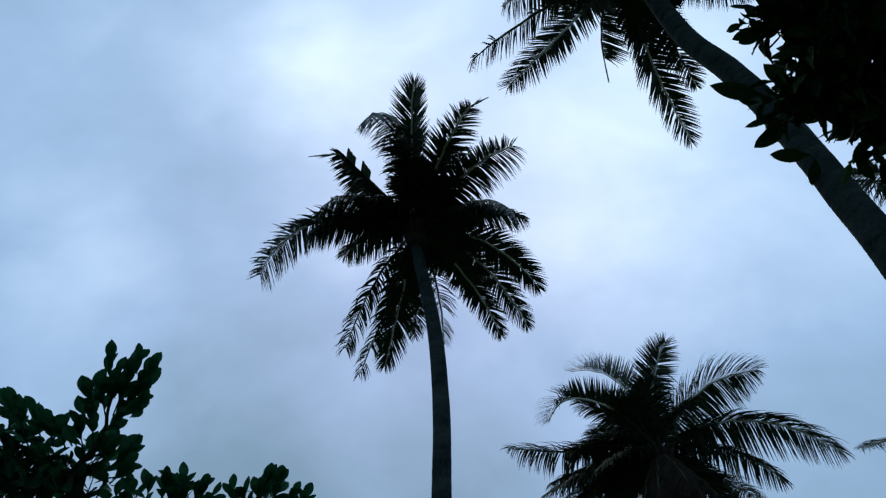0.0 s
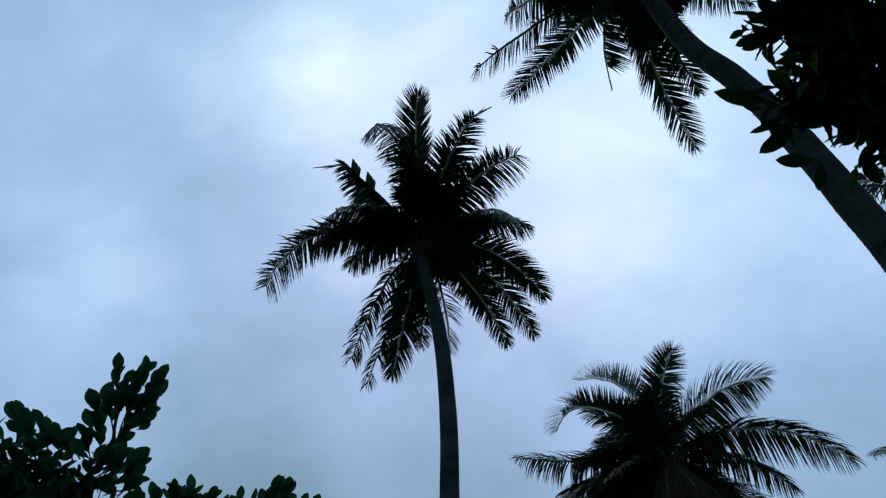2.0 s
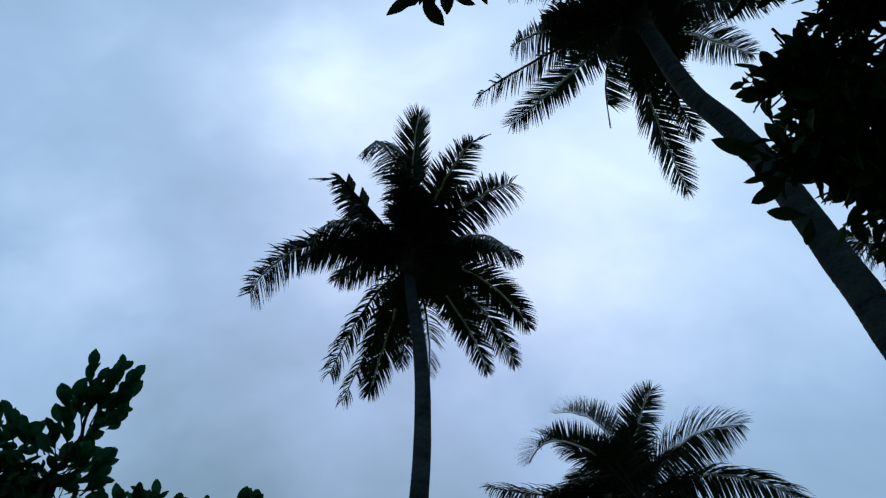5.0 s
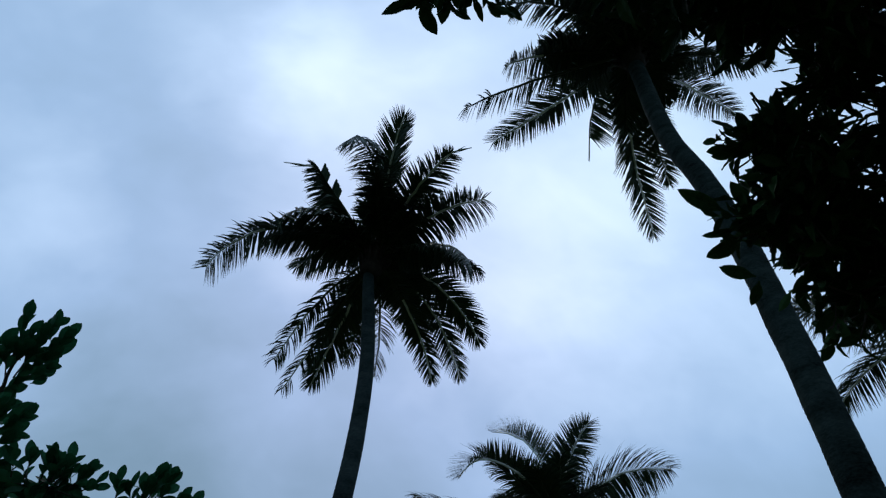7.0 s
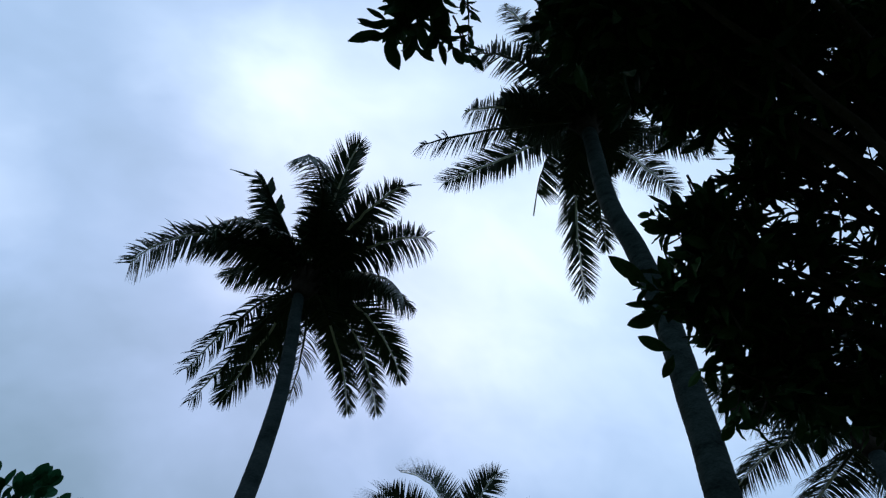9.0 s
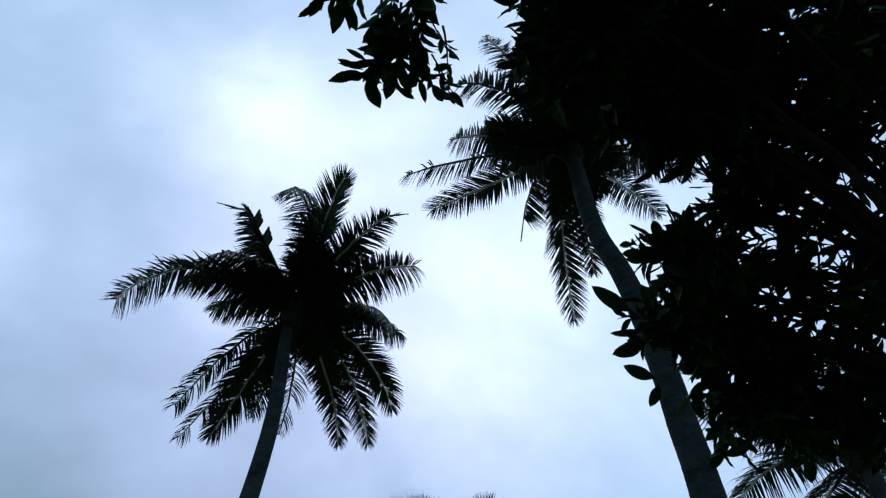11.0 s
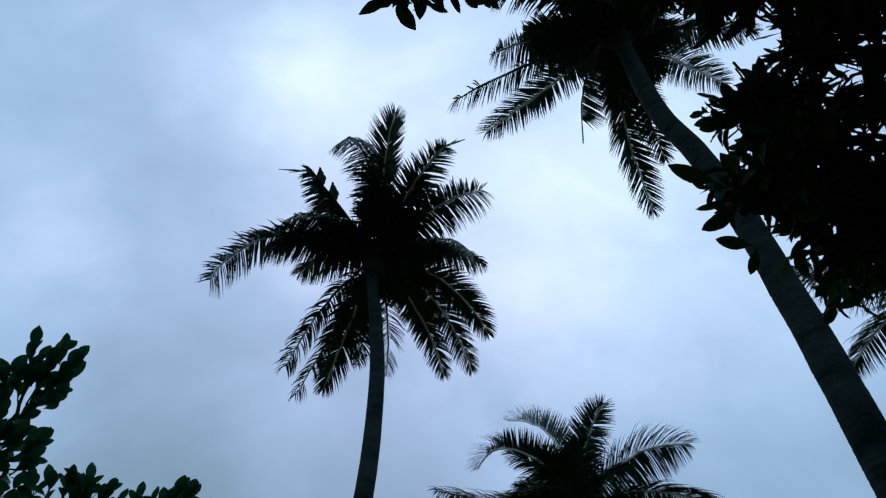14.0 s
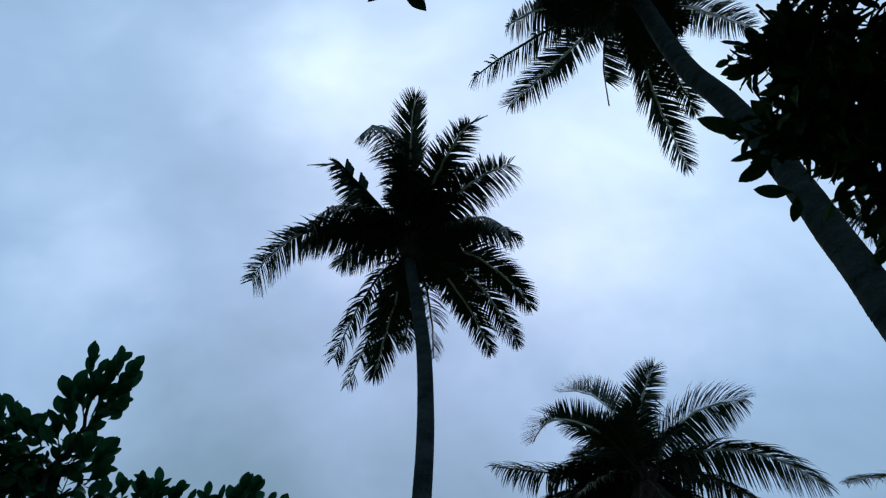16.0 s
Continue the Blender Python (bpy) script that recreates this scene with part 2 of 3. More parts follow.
            size = blade * float(np.interp(s, (0.12, 0.3, 0.55, 0.8, 0.93, 1.0), (0.7, 0.95, 1.0, 0.82 + 0.18 * blunt, 0.57 + 0.36 * blunt, 0.26 + 0.4 * blunt))) * rng.uniform(0.9, 1.05)
            if rng.random() < 0.05 * rag:
                size *= rng.uniform(0.35, 0.7)
            wide = broad * rng.uniform(0.8, 1.15) * float(np.interp(s, (0.2, 0.5, 0.72, 0.9, 1.0), (0.0195, 0.018, 0.0148, 0.011, 0.009)))
            sag = hang * rng.uniform(0.75, 1.25) + (rng.uniform(0.5, 1.6) if rng.random() < 0.07 * rag else 0)
            verts = []
            x = p.copy()
            for j, w in enumerate((0.5, 1.0, 0.85, 0.5, 0.04)):
                across = unit(np.cross(d, nrm))
                over = np.cross(across, d)
                verts += [x - across * wide * w + over * wide * w * 0.45, x, x + across * wide * w + over * wide * w * 0.45]
                d = unit(d - up * sag * (0.12 + 0.16 * j))
                x = x + d * size / 4
            pieces.append(verts)
    return pieces


def frond(palm, base, heart, row, seed, blade=0.62, hang=0.35, keep=(0.96, 0.96), pairs=116, lift=(4, 4), start=0.14, broad=1.0,
          turn=0, rag=1.0, sweep=1.0, blunt=0.12, pale=0.34, tip=None, spikes=(), flags=(), strays=0, single=False, mat=None, label=""):
    """A feather frond: a pale tapering midrib with its leaflets. tip: a bare end beyond the last leaflets; spikes: stiff bare
    ends that stand out from there; flags: leaflets that stand up together; strays: single leaflets that stand out upwards."""
    rng = np.random.default_rng(seed)
    pts = rib_line(np.asarray(heart) - base, *row)
    pts[1:] += rng.normal(0, 0.008, pts[1:].shape)
    rib = pts
    if tip:
        rib = np.vstack([pts, pts[-1] + np.array(tip) * 0.5 + (0, 0, 0.02), pts[-1] + np.array(tip)])
    s = np.linspace(0, 1, len(rib))
    v, f = tube(rib, np.interp(s, (0, 0.12, 0.5, 0.8, 1), (0.05, 0.034, 0.026, 0.021, 0.01)), 6)
    # the stalk is dark green next to the heart, with the crown's shade in its colour, and pale from the part pale on
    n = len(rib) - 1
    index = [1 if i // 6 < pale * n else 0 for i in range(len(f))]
    whole = Pile()
    whole.add(v, f)
    for way in spikes:
        v, f = tube([pts[-1], pts[-1] + np.array(way) * 0.5, pts[-1] + np.array(way)], (0.011, 0.009, 0.004), 5)
        whole.add(v, f)
        index += [1] * len(f)
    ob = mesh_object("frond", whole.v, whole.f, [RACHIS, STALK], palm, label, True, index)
    pieces = leaflets(pts, seed, blade, hang, keep, pairs, lift, start, broad, turn, rag, sweep, blunt)
    pile = Pile()
    for verts in pieces:
        if single:
            mesh_object("leaflet", verts, BLADE_FACES, mat or LEAFLET, ob)
        else:
            pile.add(verts, BLADE_FACES)
    if tip and not spikes:
        # the last leaflets stay folded together in one narrow blade
        a, b = rib[-3], rib[-1]
        w = unit(np.cross(b - a, (0.2, 0.75, 0.6))) * 0.03
        pile.add([a - w * 0.5, a + w * 0.5, a * 0.5 + b * 0.5 + w * 0.9, b, a * 0.55 + b * 0.45 - w * 0.7], [(0, 1, 2, 3, 4)])
        pile.add([a, a * 0.5 + b * 0.5 + w, a * 0.25 + b * 0.75 + w * 2.4], [(0, 1, 2)])
    # leaflets that stand up together like a flag: place along the rib, height, number
    for at, size, count in flags:
        i = int(at * (len(pts) - 1))
        t = unit(pts[i + 1] - pts[i])
        d = unit(np.array((0.05, -0.6, 0.78)) - t * 0.1)
        for k in range(count):
            a, high = pts[i] + t * 0.036 * k, size * (0.7 + 0.3 * k / count + 0.03 * math.sin(k * 2.3))
            pile.add([a, a + d * high * 0.5, a + d * high, a + t * 0.036 + d * high * 0.98, a + t * 0.04 + d * high * 0.5, a + t * 0.04], [(0, 1, 4, 5), (1, 2, 3, 4)])
    for k in range(strays):
        i = int(rng.uniform(0.35, 0.9) * (len(pts) - 1))
        t = unit(pts[i + 1] - pts[i])
        d = unit(np.array((0, 0, 1.0)) + t * rng.uniform(0.8, 1.6) + rng.normal(0, 0.15, 3))
        a, c = unit(np.cross(d, (0.3, -0.9, 0.3))) * 0.013, pts[i]
        high = rng.uniform(0.16, 0.34)
        pile.add([c - a * 0.6, c + a * 0.6, c + d * high * 0.5 + a, c + d * high, c + d * high * 0.5 - a], [(0, 1, 2, 3, 4)])
    if pile.n:
        tagged(mesh_object("blade", pile.v, pile.f, mat or LEAFLET, ob), kind="stuff")
    return ob


def palm_trunk(palm, base, ctrl, r_foot, r_top, seed, bark, look_of_it):
    rng = np.random.default_rng(seed)
    line = smooth_line(ctrl, 60) - base
    length = float(np.linalg.norm(np.diff(line, axis=0), axis=1).sum())
    at = np.r_[0, np.cumsum(np.linalg.norm(np.diff(line, axis=0), axis=1))]
    heights, bulge = [0.0], [0.0]
    h = 0.0
    while h < length - 0.05:
        step = rng.uniform(0.05, 0.15)
        for part_of, b in ((0.1, 0.0013), (0.3, 0.0008), (0.7, -0.0003), (0.97, -0.001)):
            heights.append(h + step * part_of)
            bulge.append(b * rng.uniform(0.2, 1.8))
        h += step
    heights = np.clip(heights, 0, length)
    pts = np.c_[[np.interp(heights, at, line[:, k]) for k in range(3)]].T
    rad = r_top + (r_foot - r_top) * (1 - heights / length) ** 0.8 + 0.14 * np.exp(-heights / 0.35) + np.array(bulge)
    sides = 22
    verts, faces = [], []
    for i, (p, r) in enumerate(zip(pts, rad)):
        for k in range(sides):
            w = 2 * math.pi * k / sides
            rr = r * (1 + 0.035 * noise.noise((math.cos(w) * 1.5, math.sin(w) * 1.5, heights[i] * 2.2 + seed)))
            tilt = 0.02 * math.cos(w + i * 0.02)
            verts.append((p[0] + rr * math.cos(w), p[1] + rr * math.sin(w), p[2] + tilt))
    for i in range(len(pts) - 1):
        for k in range(sides):
            k2 = (k + 1) % sides
            faces.append((i * sides + k, i * sides + k2, (i + 1) * sides + k2, (i + 1) * sides + k))
    faces.append(tuple(range((len(pts) - 1) * sides, len(pts) * sides)))
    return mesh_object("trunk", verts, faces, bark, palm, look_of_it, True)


def palm_heart(palm, base, top, heart, seed):
    """The fibrous leaf bases that wrap the top of the trunk."""
    rng = np.random.default_rng(seed)
    top, heart = np.asarray(top) - base, np.asarray(heart) - base
    axis = heart - top
    pile = Pile()
    for k in range(16):
        a = 2.4 * k
        out = np.array((math.cos(a), math.sin(a), 0))
        lo = top + axis * (0.05 + 0.05 * k) * 0.8 + out * 0.1
        pts = [lo, lo + axis * 0.35 + out * 0.1, lo + axis * 0.75 + out * (0.2 + 0.06 * rng.random())]
        v, f = tube(smooth_line(pts, 5), (0.07, 0.075, 0.065, 0.05, 0.03), 7)
        pile.add(v, f)
    v, f = tube(smooth_line([top - axis * 0.1, top + axis * 0.5, heart + axis * 0.3], 6), (0.15, 0.2, 0.22, 0.2, 0.14, 0.05), 12)
    pile.add(v, f)
    mesh_object("leaf_base", pile.v, pile.f, DRY, palm, "brown fibrous leaf bases", True)


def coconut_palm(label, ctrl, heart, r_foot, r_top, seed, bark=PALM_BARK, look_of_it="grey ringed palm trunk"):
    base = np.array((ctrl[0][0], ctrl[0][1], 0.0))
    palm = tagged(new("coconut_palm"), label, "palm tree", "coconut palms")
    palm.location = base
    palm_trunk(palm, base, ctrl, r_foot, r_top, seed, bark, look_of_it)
    palm_heart(palm, base, ctrl[-1], heart, seed)
    return palm, base


# ---- ground ----
bm = bmesh.new()
bmesh.ops.create_grid(bm, x_segments=120, y_segments=120, size=60)
for v in bm.verts:
    v.co.z = 0.06 * noise.noise(v.co * 0.35) - 0.03 if v.co.length < 55 else 0
ring = [e for e in bm.edges if e.is_boundary]
far = bmesh.ops.extrude_edge_only(bm, edges=ring)
for v in far["geom"]:
    if isinstance(v, bmesh.types.BMVert):
        v.co.x, v.co.y = v.co.x * 40, v.co.y * 40
bm.normal_update()
me = bpy.data.meshes.new("ground")
bm.to_mesh(me)
me.materials.append(SOIL)
tagged(new("ground", me), "dark grassy garden soil under the trees", kind="structure")

# unseen belt of dense trees low on the horizon, added all round to close the place and block skylight
rng = np.random.default_rng(8)
verts, faces, cols = [], [], 220
for k in range(cols):
    a = 2 * math.pi * k / cols
    top = 9 + 2.5 * noise.noise((math.cos(a) * 4, math.sin(a) * 4, 2.0)) + rng.uniform(-0.7, 0.7)
    for j in range(9):
        f = j / 8
        r = 41 - 4.5 * math.sin(math.pi * min(1, f * 1.1)) + rng.uniform(-0.7, 0.7)
        verts.append((r * math.cos(a), r * math.sin(a) + 16, top * f - 0.2))
    verts.append((45 * math.cos(a), 45 * math.sin(a) + 16, -0.2))
for k in range(cols):
    for j in range(9):
        p, q = k * 10 + j, (k + 1) % cols * 10 + j
        faces.append((p, q, q + 1, p + 1))
tagged(mesh_object("backdrop", verts, faces, BROAD), "added unseen belt of trees that blocks light from the horizon", kind="structure")


# ---- the palms: frond rows are turn, rise, droop, length, sway, and the frond's looks ----
# tall palm in the middle
HEART = (-0.52, 8.89, 11.75)
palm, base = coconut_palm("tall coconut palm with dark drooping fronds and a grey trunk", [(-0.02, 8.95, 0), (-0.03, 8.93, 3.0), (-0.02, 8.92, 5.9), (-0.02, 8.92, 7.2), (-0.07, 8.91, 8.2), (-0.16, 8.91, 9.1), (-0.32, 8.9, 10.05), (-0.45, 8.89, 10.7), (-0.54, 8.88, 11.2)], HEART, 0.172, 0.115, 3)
CROWN_TOP = (
    ((-100.1, 42.7, 20.8, 2.978, 16.7), dict(blade=0.74, hang=0.05, lift=(-25, -25), turn=30, sweep=0.9, rag=0.6)),
    ((-99.5, 50.3, 135, 3.7, -15.8), dict(blade=0.86, hang=0.5, lift=(-35, -50), rag=1.2, pale=0.9, broad=1.6)),
    ((-74.5, 31.5, 51.9, 2.95, 12.4), dict(blade=0.66, hang=0.3, lift=(-4, -8), tip=(0.34, -0.13, 0.11))),
    ((-47.4, 31.6, 58.2, 2.73, 5.5), dict(blade=0.84, hang=0.7, lift=(-36, -8), rag=1.0, sweep=1.2, blunt=0.5)),
    ((-29.8, 18.7, 103.9, 2.73, -0.6), dict(blade=0.74, hang=0.5, lift=(-40, -52), rag=1.3, pale=0.8, sweep=1.2, broad=1.1)),
    ((-161, 48.5, 14.3, 2.58, 2.8), dict(blade=0.72, hang=0.4, lift=(-80, -24), keep=(0.75, 0.98), sweep=1.1, broad=1.9, pale=0.75, tip=(-0.66, 0.06, -0.02), flags=((0.84, 0.3, 8), (0.66, 0.3, 8)))),
    ((181.1, 34.5, 121, 4.12, -22), dict(blade=0.7, hang=0.3, lift=(-14, -40), rag=1.3, strays=9, pale=0.6, sweep=1.15, pairs=140, broad=1.3, blunt=0.8)),
)
CROWN_MIDDLE = (
    ((-154, 43, 134.5, 2.7, -13.6), dict(blade=0.78, hang=0.4, lift=(-45, -38), rag=1.4, strays=2, pale=0.9, sweep=1.15, broad=1.35)),
    ((23.4, 25, 69, 3.308, 15.4), dict(blade=0.66, hang=0.25, lift=(6, 2), pairs=122, rag=0.6)),
    ((39.4, 17.5, 57.2, 3.832, 16.3), dict(blade=0.62, hang=0.3, pairs=122)),
    ((52.9, 8.5, 37.1, 3.589, 9.6), dict(blade=0.6, hang=0.3, lift=(2, 2), pairs=122)),
    ((140.3, 39.7, 33.6, 3.13, -14.3), dict(blade=0.74, hang=1.0, lift=(-35, -40), rag=1.3, pale=0.9)),
    ((125.7, 5.8, 49.2, 3.552, -10.3), dict(blade=0.5, hang=0.9, lift=(-20, -20), keep=(0.45, 0.6), rag=1.8, pale=0.6, blunt=1.0)),
    ((108.6, -8.7, 33.4, 3.725, 10.1), dict(blade=0.46, hang=0.9, lift=(-12, -12), keep=(0.45, 0.55), rag=1.7, pale=0.7, blunt=0.8)),
)
CROWN_LOW = (
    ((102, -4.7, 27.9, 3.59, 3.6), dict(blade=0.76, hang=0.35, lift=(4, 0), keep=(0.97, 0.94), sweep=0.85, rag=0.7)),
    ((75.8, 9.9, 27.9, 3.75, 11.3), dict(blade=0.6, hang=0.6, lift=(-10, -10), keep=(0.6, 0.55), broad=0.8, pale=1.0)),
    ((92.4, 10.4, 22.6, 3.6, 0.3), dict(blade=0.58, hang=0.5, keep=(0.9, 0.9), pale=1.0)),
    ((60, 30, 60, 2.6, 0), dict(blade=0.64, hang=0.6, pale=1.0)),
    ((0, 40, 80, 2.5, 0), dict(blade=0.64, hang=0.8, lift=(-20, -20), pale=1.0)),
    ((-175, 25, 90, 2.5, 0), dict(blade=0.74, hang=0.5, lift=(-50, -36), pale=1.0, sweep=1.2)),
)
for k, (row, style) in enumerate(CROWN_TOP + CROWN_MIDDLE + CROWN_LOW):
    frond(palm, base, HEART, row, 100 + k, single=k == 0, **{"broad": 1.22, **style})
# young fronds in the heart of the crown
for k in range(7):
    frond(palm, base, HEART, (-150 + 97 * k, 25 + 9 * (k % 6), 45, 1.2 + 0.15 * (k % 4), 0), 140 + k, blade=0.5, hang=0.6, pairs=70, broad=1.25, pale=1.0)

# shorter palm beyond it
HEART = (4.52, 12.43, 8.68)
palm, base = coconut_palm("shorter coconut palm with a full rounded crown", [(4.52, 12.43, 0), (4.42, 12.53, 3.5), (4.52, 12.43, 8.23)], HEART, 0.2, 0.15, 5)
CROWN_TOP = (
    ((-77.4, 85.5, 62.7, 2.46, 7.6), dict(blade=0.78, hang=0.06, lift=(4, 4), turn=-12, sweep=(1.6, 1.2), rag=0.45, blunt=0.3, spikes=((0.1, 0, 0.3), (0.32, 0.05, 0.09)))),
    ((130.5, 85.8, 66.5, 4.11, -9), dict(blade=0.7, hang=0.0, lift=(60, 66), rag=0.5, broad=0.8)),
    ((-146.6, 42.7, 112, 3.41, -8), dict(blade=0.66, hang=0.1, lift=(40, 50), rag=0.6, broad=0.9)),
    ((-2.9, 58, 51.1, 3.68, 6.7), dict(blade=0.94, hang=0.5, lift=(-60, 34), sweep=(1.2, 1.1), rag=1.0)),
    ((-1.4, 33.8, 80.8, 4.25, 4.8), dict(blade=0.94, hang=0.7, lift=(-40, -2), sweep=(1.1, 0.85), strays=14, keep=(0.98, 0.9))),
    ((101.4, 57.8, 70, 3.85, 3.5), dict(blade=0.74, hang=0.4, lift=(16, 16), pale=0.8)),
)
CROWN_MIDDLE = (
    ((43.9, 61.7, 82.1, 4.04, -2.7), dict(blade=0.74, hang=0.4, lift=(16, 16), pale=0.8)),
    ((23, 26.1, 58.5, 3.75, 3.7), dict(blade=0.78, hang=0.9, lift=(-30, -30), keep=(0.86, 0.86), rag=1.4, pale=0.8)),
    ((139.9, 19, -4.6, 3.93, 3.1), dict(blade=0.8, hang=0.7, lift=(6, -30), keep=(0.7, 0.8), rag=1.7, strays=12, pale=1.0)),
    ((136, 14, 20, 2.7, 0), dict(blade=0.86, hang=0.9, lift=(-24, -10), keep=(0.9, 0.9), rag=1.3, pale=1.0)),
    ((110.3, 17.2, 25.1, 3.88, 1.4), dict(blade=0.8, hang=0.8, lift=(4, 4), keep=(0.93, 0.93), pale=0.9)),
    ((43.9, 6.7, 7.5, 4.01, -8), dict(blade=0.74, hang=0.6, keep=(0.85, 0.85), rag=1.2, pale=0.9)),
)
for k, (row, style) in enumerate(CROWN_TOP + CROWN_MIDDLE):
    frond(palm, base, HEART, row, 200 + k, single=k == 4, **{"broad": 1.2, **style})
# young upright fronds in the heart, older ones that hang under it
for k in range(14):
    if k in (1, 2, 5, 12):
        continue
    frond(palm, base, HEART, (-160 + 97 * k, 70 - 6 * (k % 8), 40, 1.5 + 0.15 * (k % 4), 0), 240 + k, blade=0.62, hang=0.4, pairs=80, broad=1.3, pale=1.0)
for k in range(10):
    frond(palm, base, HEART, (10 + 71 * k % 190, -20 + 8 * (k % 6), 45, 1.7 + 0.2 * (k % 4), 0), 260 + k, blade=0.62, hang=0.5, pairs=80, broad=1.3, pale=1.0)
# fronds on the near side, in the dark fibre colour to stand for deep shade
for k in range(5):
    frond(palm, base, HEART, (-150 + 30 * k, -50 + 6 * (k % 3), 30, 1.8, 0), 290 + k, blade=0.66, hang=0.8, lift=(-40, -40), rag=1.8, broad=1.2, pale=1.0, mat=DRY, label="frond hanging at the trunk, coloured dark for shade")
for k in range(3):
    frond(palm, base, HEART, (122 + 20 * k, -12 + 4 * k, 22, 2.6, 0), 280 + k, blade=0.66, hang=0.8, lift=(0, 0), pale=1.0)

# leaning palm behind the broad-leaved tree
HEART = (3.53, 4.45, 14.44)
palm, base = coconut_palm("coconut palm with a bent trunk behind a broad-leaved tree", [(4.108, 4.0, 0), (4.088, 4.0, 3.0), (4.06, 4.04, 5.8), (4.034, 4.07, 6.72), (4.01, 4.09, 7.56), (3.94, 4.14, 8.73), (3.83, 4.21, 9.71), (3.69, 4.33, 10.65), (3.61, 4.39, 11.71), (3.56, 4.42, 13.3), (3.54, 4.44, 13.8)], HEART, 0.172, 0.15, 7, SHADED_BARK, "bent palm trunk with shade in its bark colour")
CROWN_TOP = (
    ((160.8, 13.8, 79.2, 2.83, 14.5), dict(blade=0.76, hang=0.4, lift=(-30, -40), rag=1.1, pale=0.6, broad=1.3, sweep=1.2)),
    ((152.6, -10.7, 43.3, 3.75, 13.9), dict(blade=0.6, hang=0.7, lift=(-30, -18), keep=(0.05, 0.84), rag=1.5, broad=1.1, pale=1.0, strays=10, blunt=0.6)),
    ((114.3, 23.1, 12.1, 4.12, 11.8), dict(blade=0.64, hang=0.25, lift=(4, 4), sweep=0.95, blunt=0.5)),
    ((4.6, 38.6, 21, 4.28, -3.3), dict(blade=0.64, hang=0.8, lift=(-20, -20), pale=0.8)),
    ((-150, -7.6, 55.4, 3.5, -28), dict(blade=0.72, hang=0.6, lift=(-12, -12), keep=(0.97, 0.6), rag=1.4, pale=1.0, broad=1.5)),
    ((-145.3, -7.1, 56.5, 3.91, 0), dict(blade=0.64, hang=0.9, lift=(-8, -8), keep=(0.9, 0.9), rag=1.2, pale=0.7)),
)
CROWN_MIDDLE = (
    ((-123.6, -2, 65.6, 3.68, 8.8), dict(blade=0.64, hang=0.6, lift=(0, 0), pale=0.8)),
    ((-56.9, 39.4, -20.5, 3.59, -8.7), dict(blade=0.64, hang=0.5, lift=(8, 8), pale=0.8)),
    ((71.5, 20.2, 73.3, 4.45, -20.9), dict(blade=0.74, hang=0.2, lift=(-36, 4), blunt=0.2, broad=1.3)),
    ((53.9, 15.7, 23, 3.64, -2.9), dict(blade=0.62, hang=0.25, lift=(4, 4), pale=0.9)),
    ((25.3, 32.8, 13, 4.26, -5.4), dict(blade=0.68, hang=0.4, lift=(4, 4))),
    ((96.6, 59.7, 76.6, 3.39, -21.5), dict(blade=0.8, hang=0.25, lift=(0, 0), keep=(-0.5, 0.98), blunt=1.0, broad=1.6, sweep=1.25, tip=(0.05, 0.3, -0.62), spikes=((0.07, 0.3, -0.62),), pale=1.0)),
)
for k, (row, style) in enumerate(CROWN_TOP + CROWN_MIDDLE):
    frond(palm, base, HEART, row, 300 + k, single=k == 2, **{"broad": 1.25, **style})
for k in range(14):
    frond(palm, base, HEART, (-150 + 97 * k, 10 + 11 * (k % 6), 45, 1.2 + 0.2 * (k % 4), 0), 340 + k, blade=0.62, hang=0.6, pairs=90, broad=1.4, pale=1.0)

# palms half hidden at the side
HEART = (9.63, 6.01, 9.98)
palm, base = coconut_palm("coconut palm half hidden behind the broad-leaved tree", [(9.83, 6.01, 0), (9.73, 6.01, 4.0), (9.63, 6.01, 9.58)], HEART, 0.2, 0.14, 9)
SIDE = (
    (79.9, 45.4, 65.6, 3.92, 10.7),
    (-187.9, 6.1, 22.9, 3.37, 12),
    (60.8, 14, 15, 3.98, 10.9),
    (28.6, 25.4, 33.6, 4.1, -0.4),
    (11.4, 31.8, 10.7, 4.12, -7.9),
    (-6.3, 57.2, 6.2, 4.19, 2.6),
    (31.4, 75.2, 22.4, 4.35, -7.4),
    (108.6, 42.3, -11.3, 3.81, 3.9),
)
for k, row in enumerate(SIDE):
    frond(palm, base, HEART, row, 400 + k, hang=0.7, blade=0.88, lift=(-8, -8), broad=1.25, rag=1.2)
HEART = (9.59, 10.09, 7.19)
palm, base = coconut_palm("distant coconut palm with one long frond reaching out", [(9.79, 10.09, 0), (9.69, 10.09, 3.0), (9.59, 10.09, 6.79)], HEART, 0.2, 0.14, 11)
frond(palm, base, HEART, (87.9, 44.0, 27.0, 4.14, 2.8), 420, hang=0.3)
for k in range(7):
    frond(palm, base, HEART, (-75 + 24 * k, 30 + 8 * (k % 3), 50, 3.2, 0), 430 + k, hang=0.4)


# ---- broad-leaved trees ----
def leaf_shape(widths, wave, curl, fold):
    """A leaf of unit length along y, with a stalk, folded along its midrib."""
    rows = len(widths)
    verts, faces = [], []
    for i, w in enumerate(widths):
        y = i / (rows - 1)
        z = -curl * y * y
        e = wave * math.sin(i * 2.1)
        verts += [(-w, y, z + fold * w + e), (0, y, z), (w, y, z + fold * w - e)]
    for i in range(rows - 1):
        a, b = 3 * i, 3 * i + 3
        faces += [(a, a + 1, b + 1, b), (a + 1, a + 2, b + 2, b + 1)]
    return np.array(verts), faces


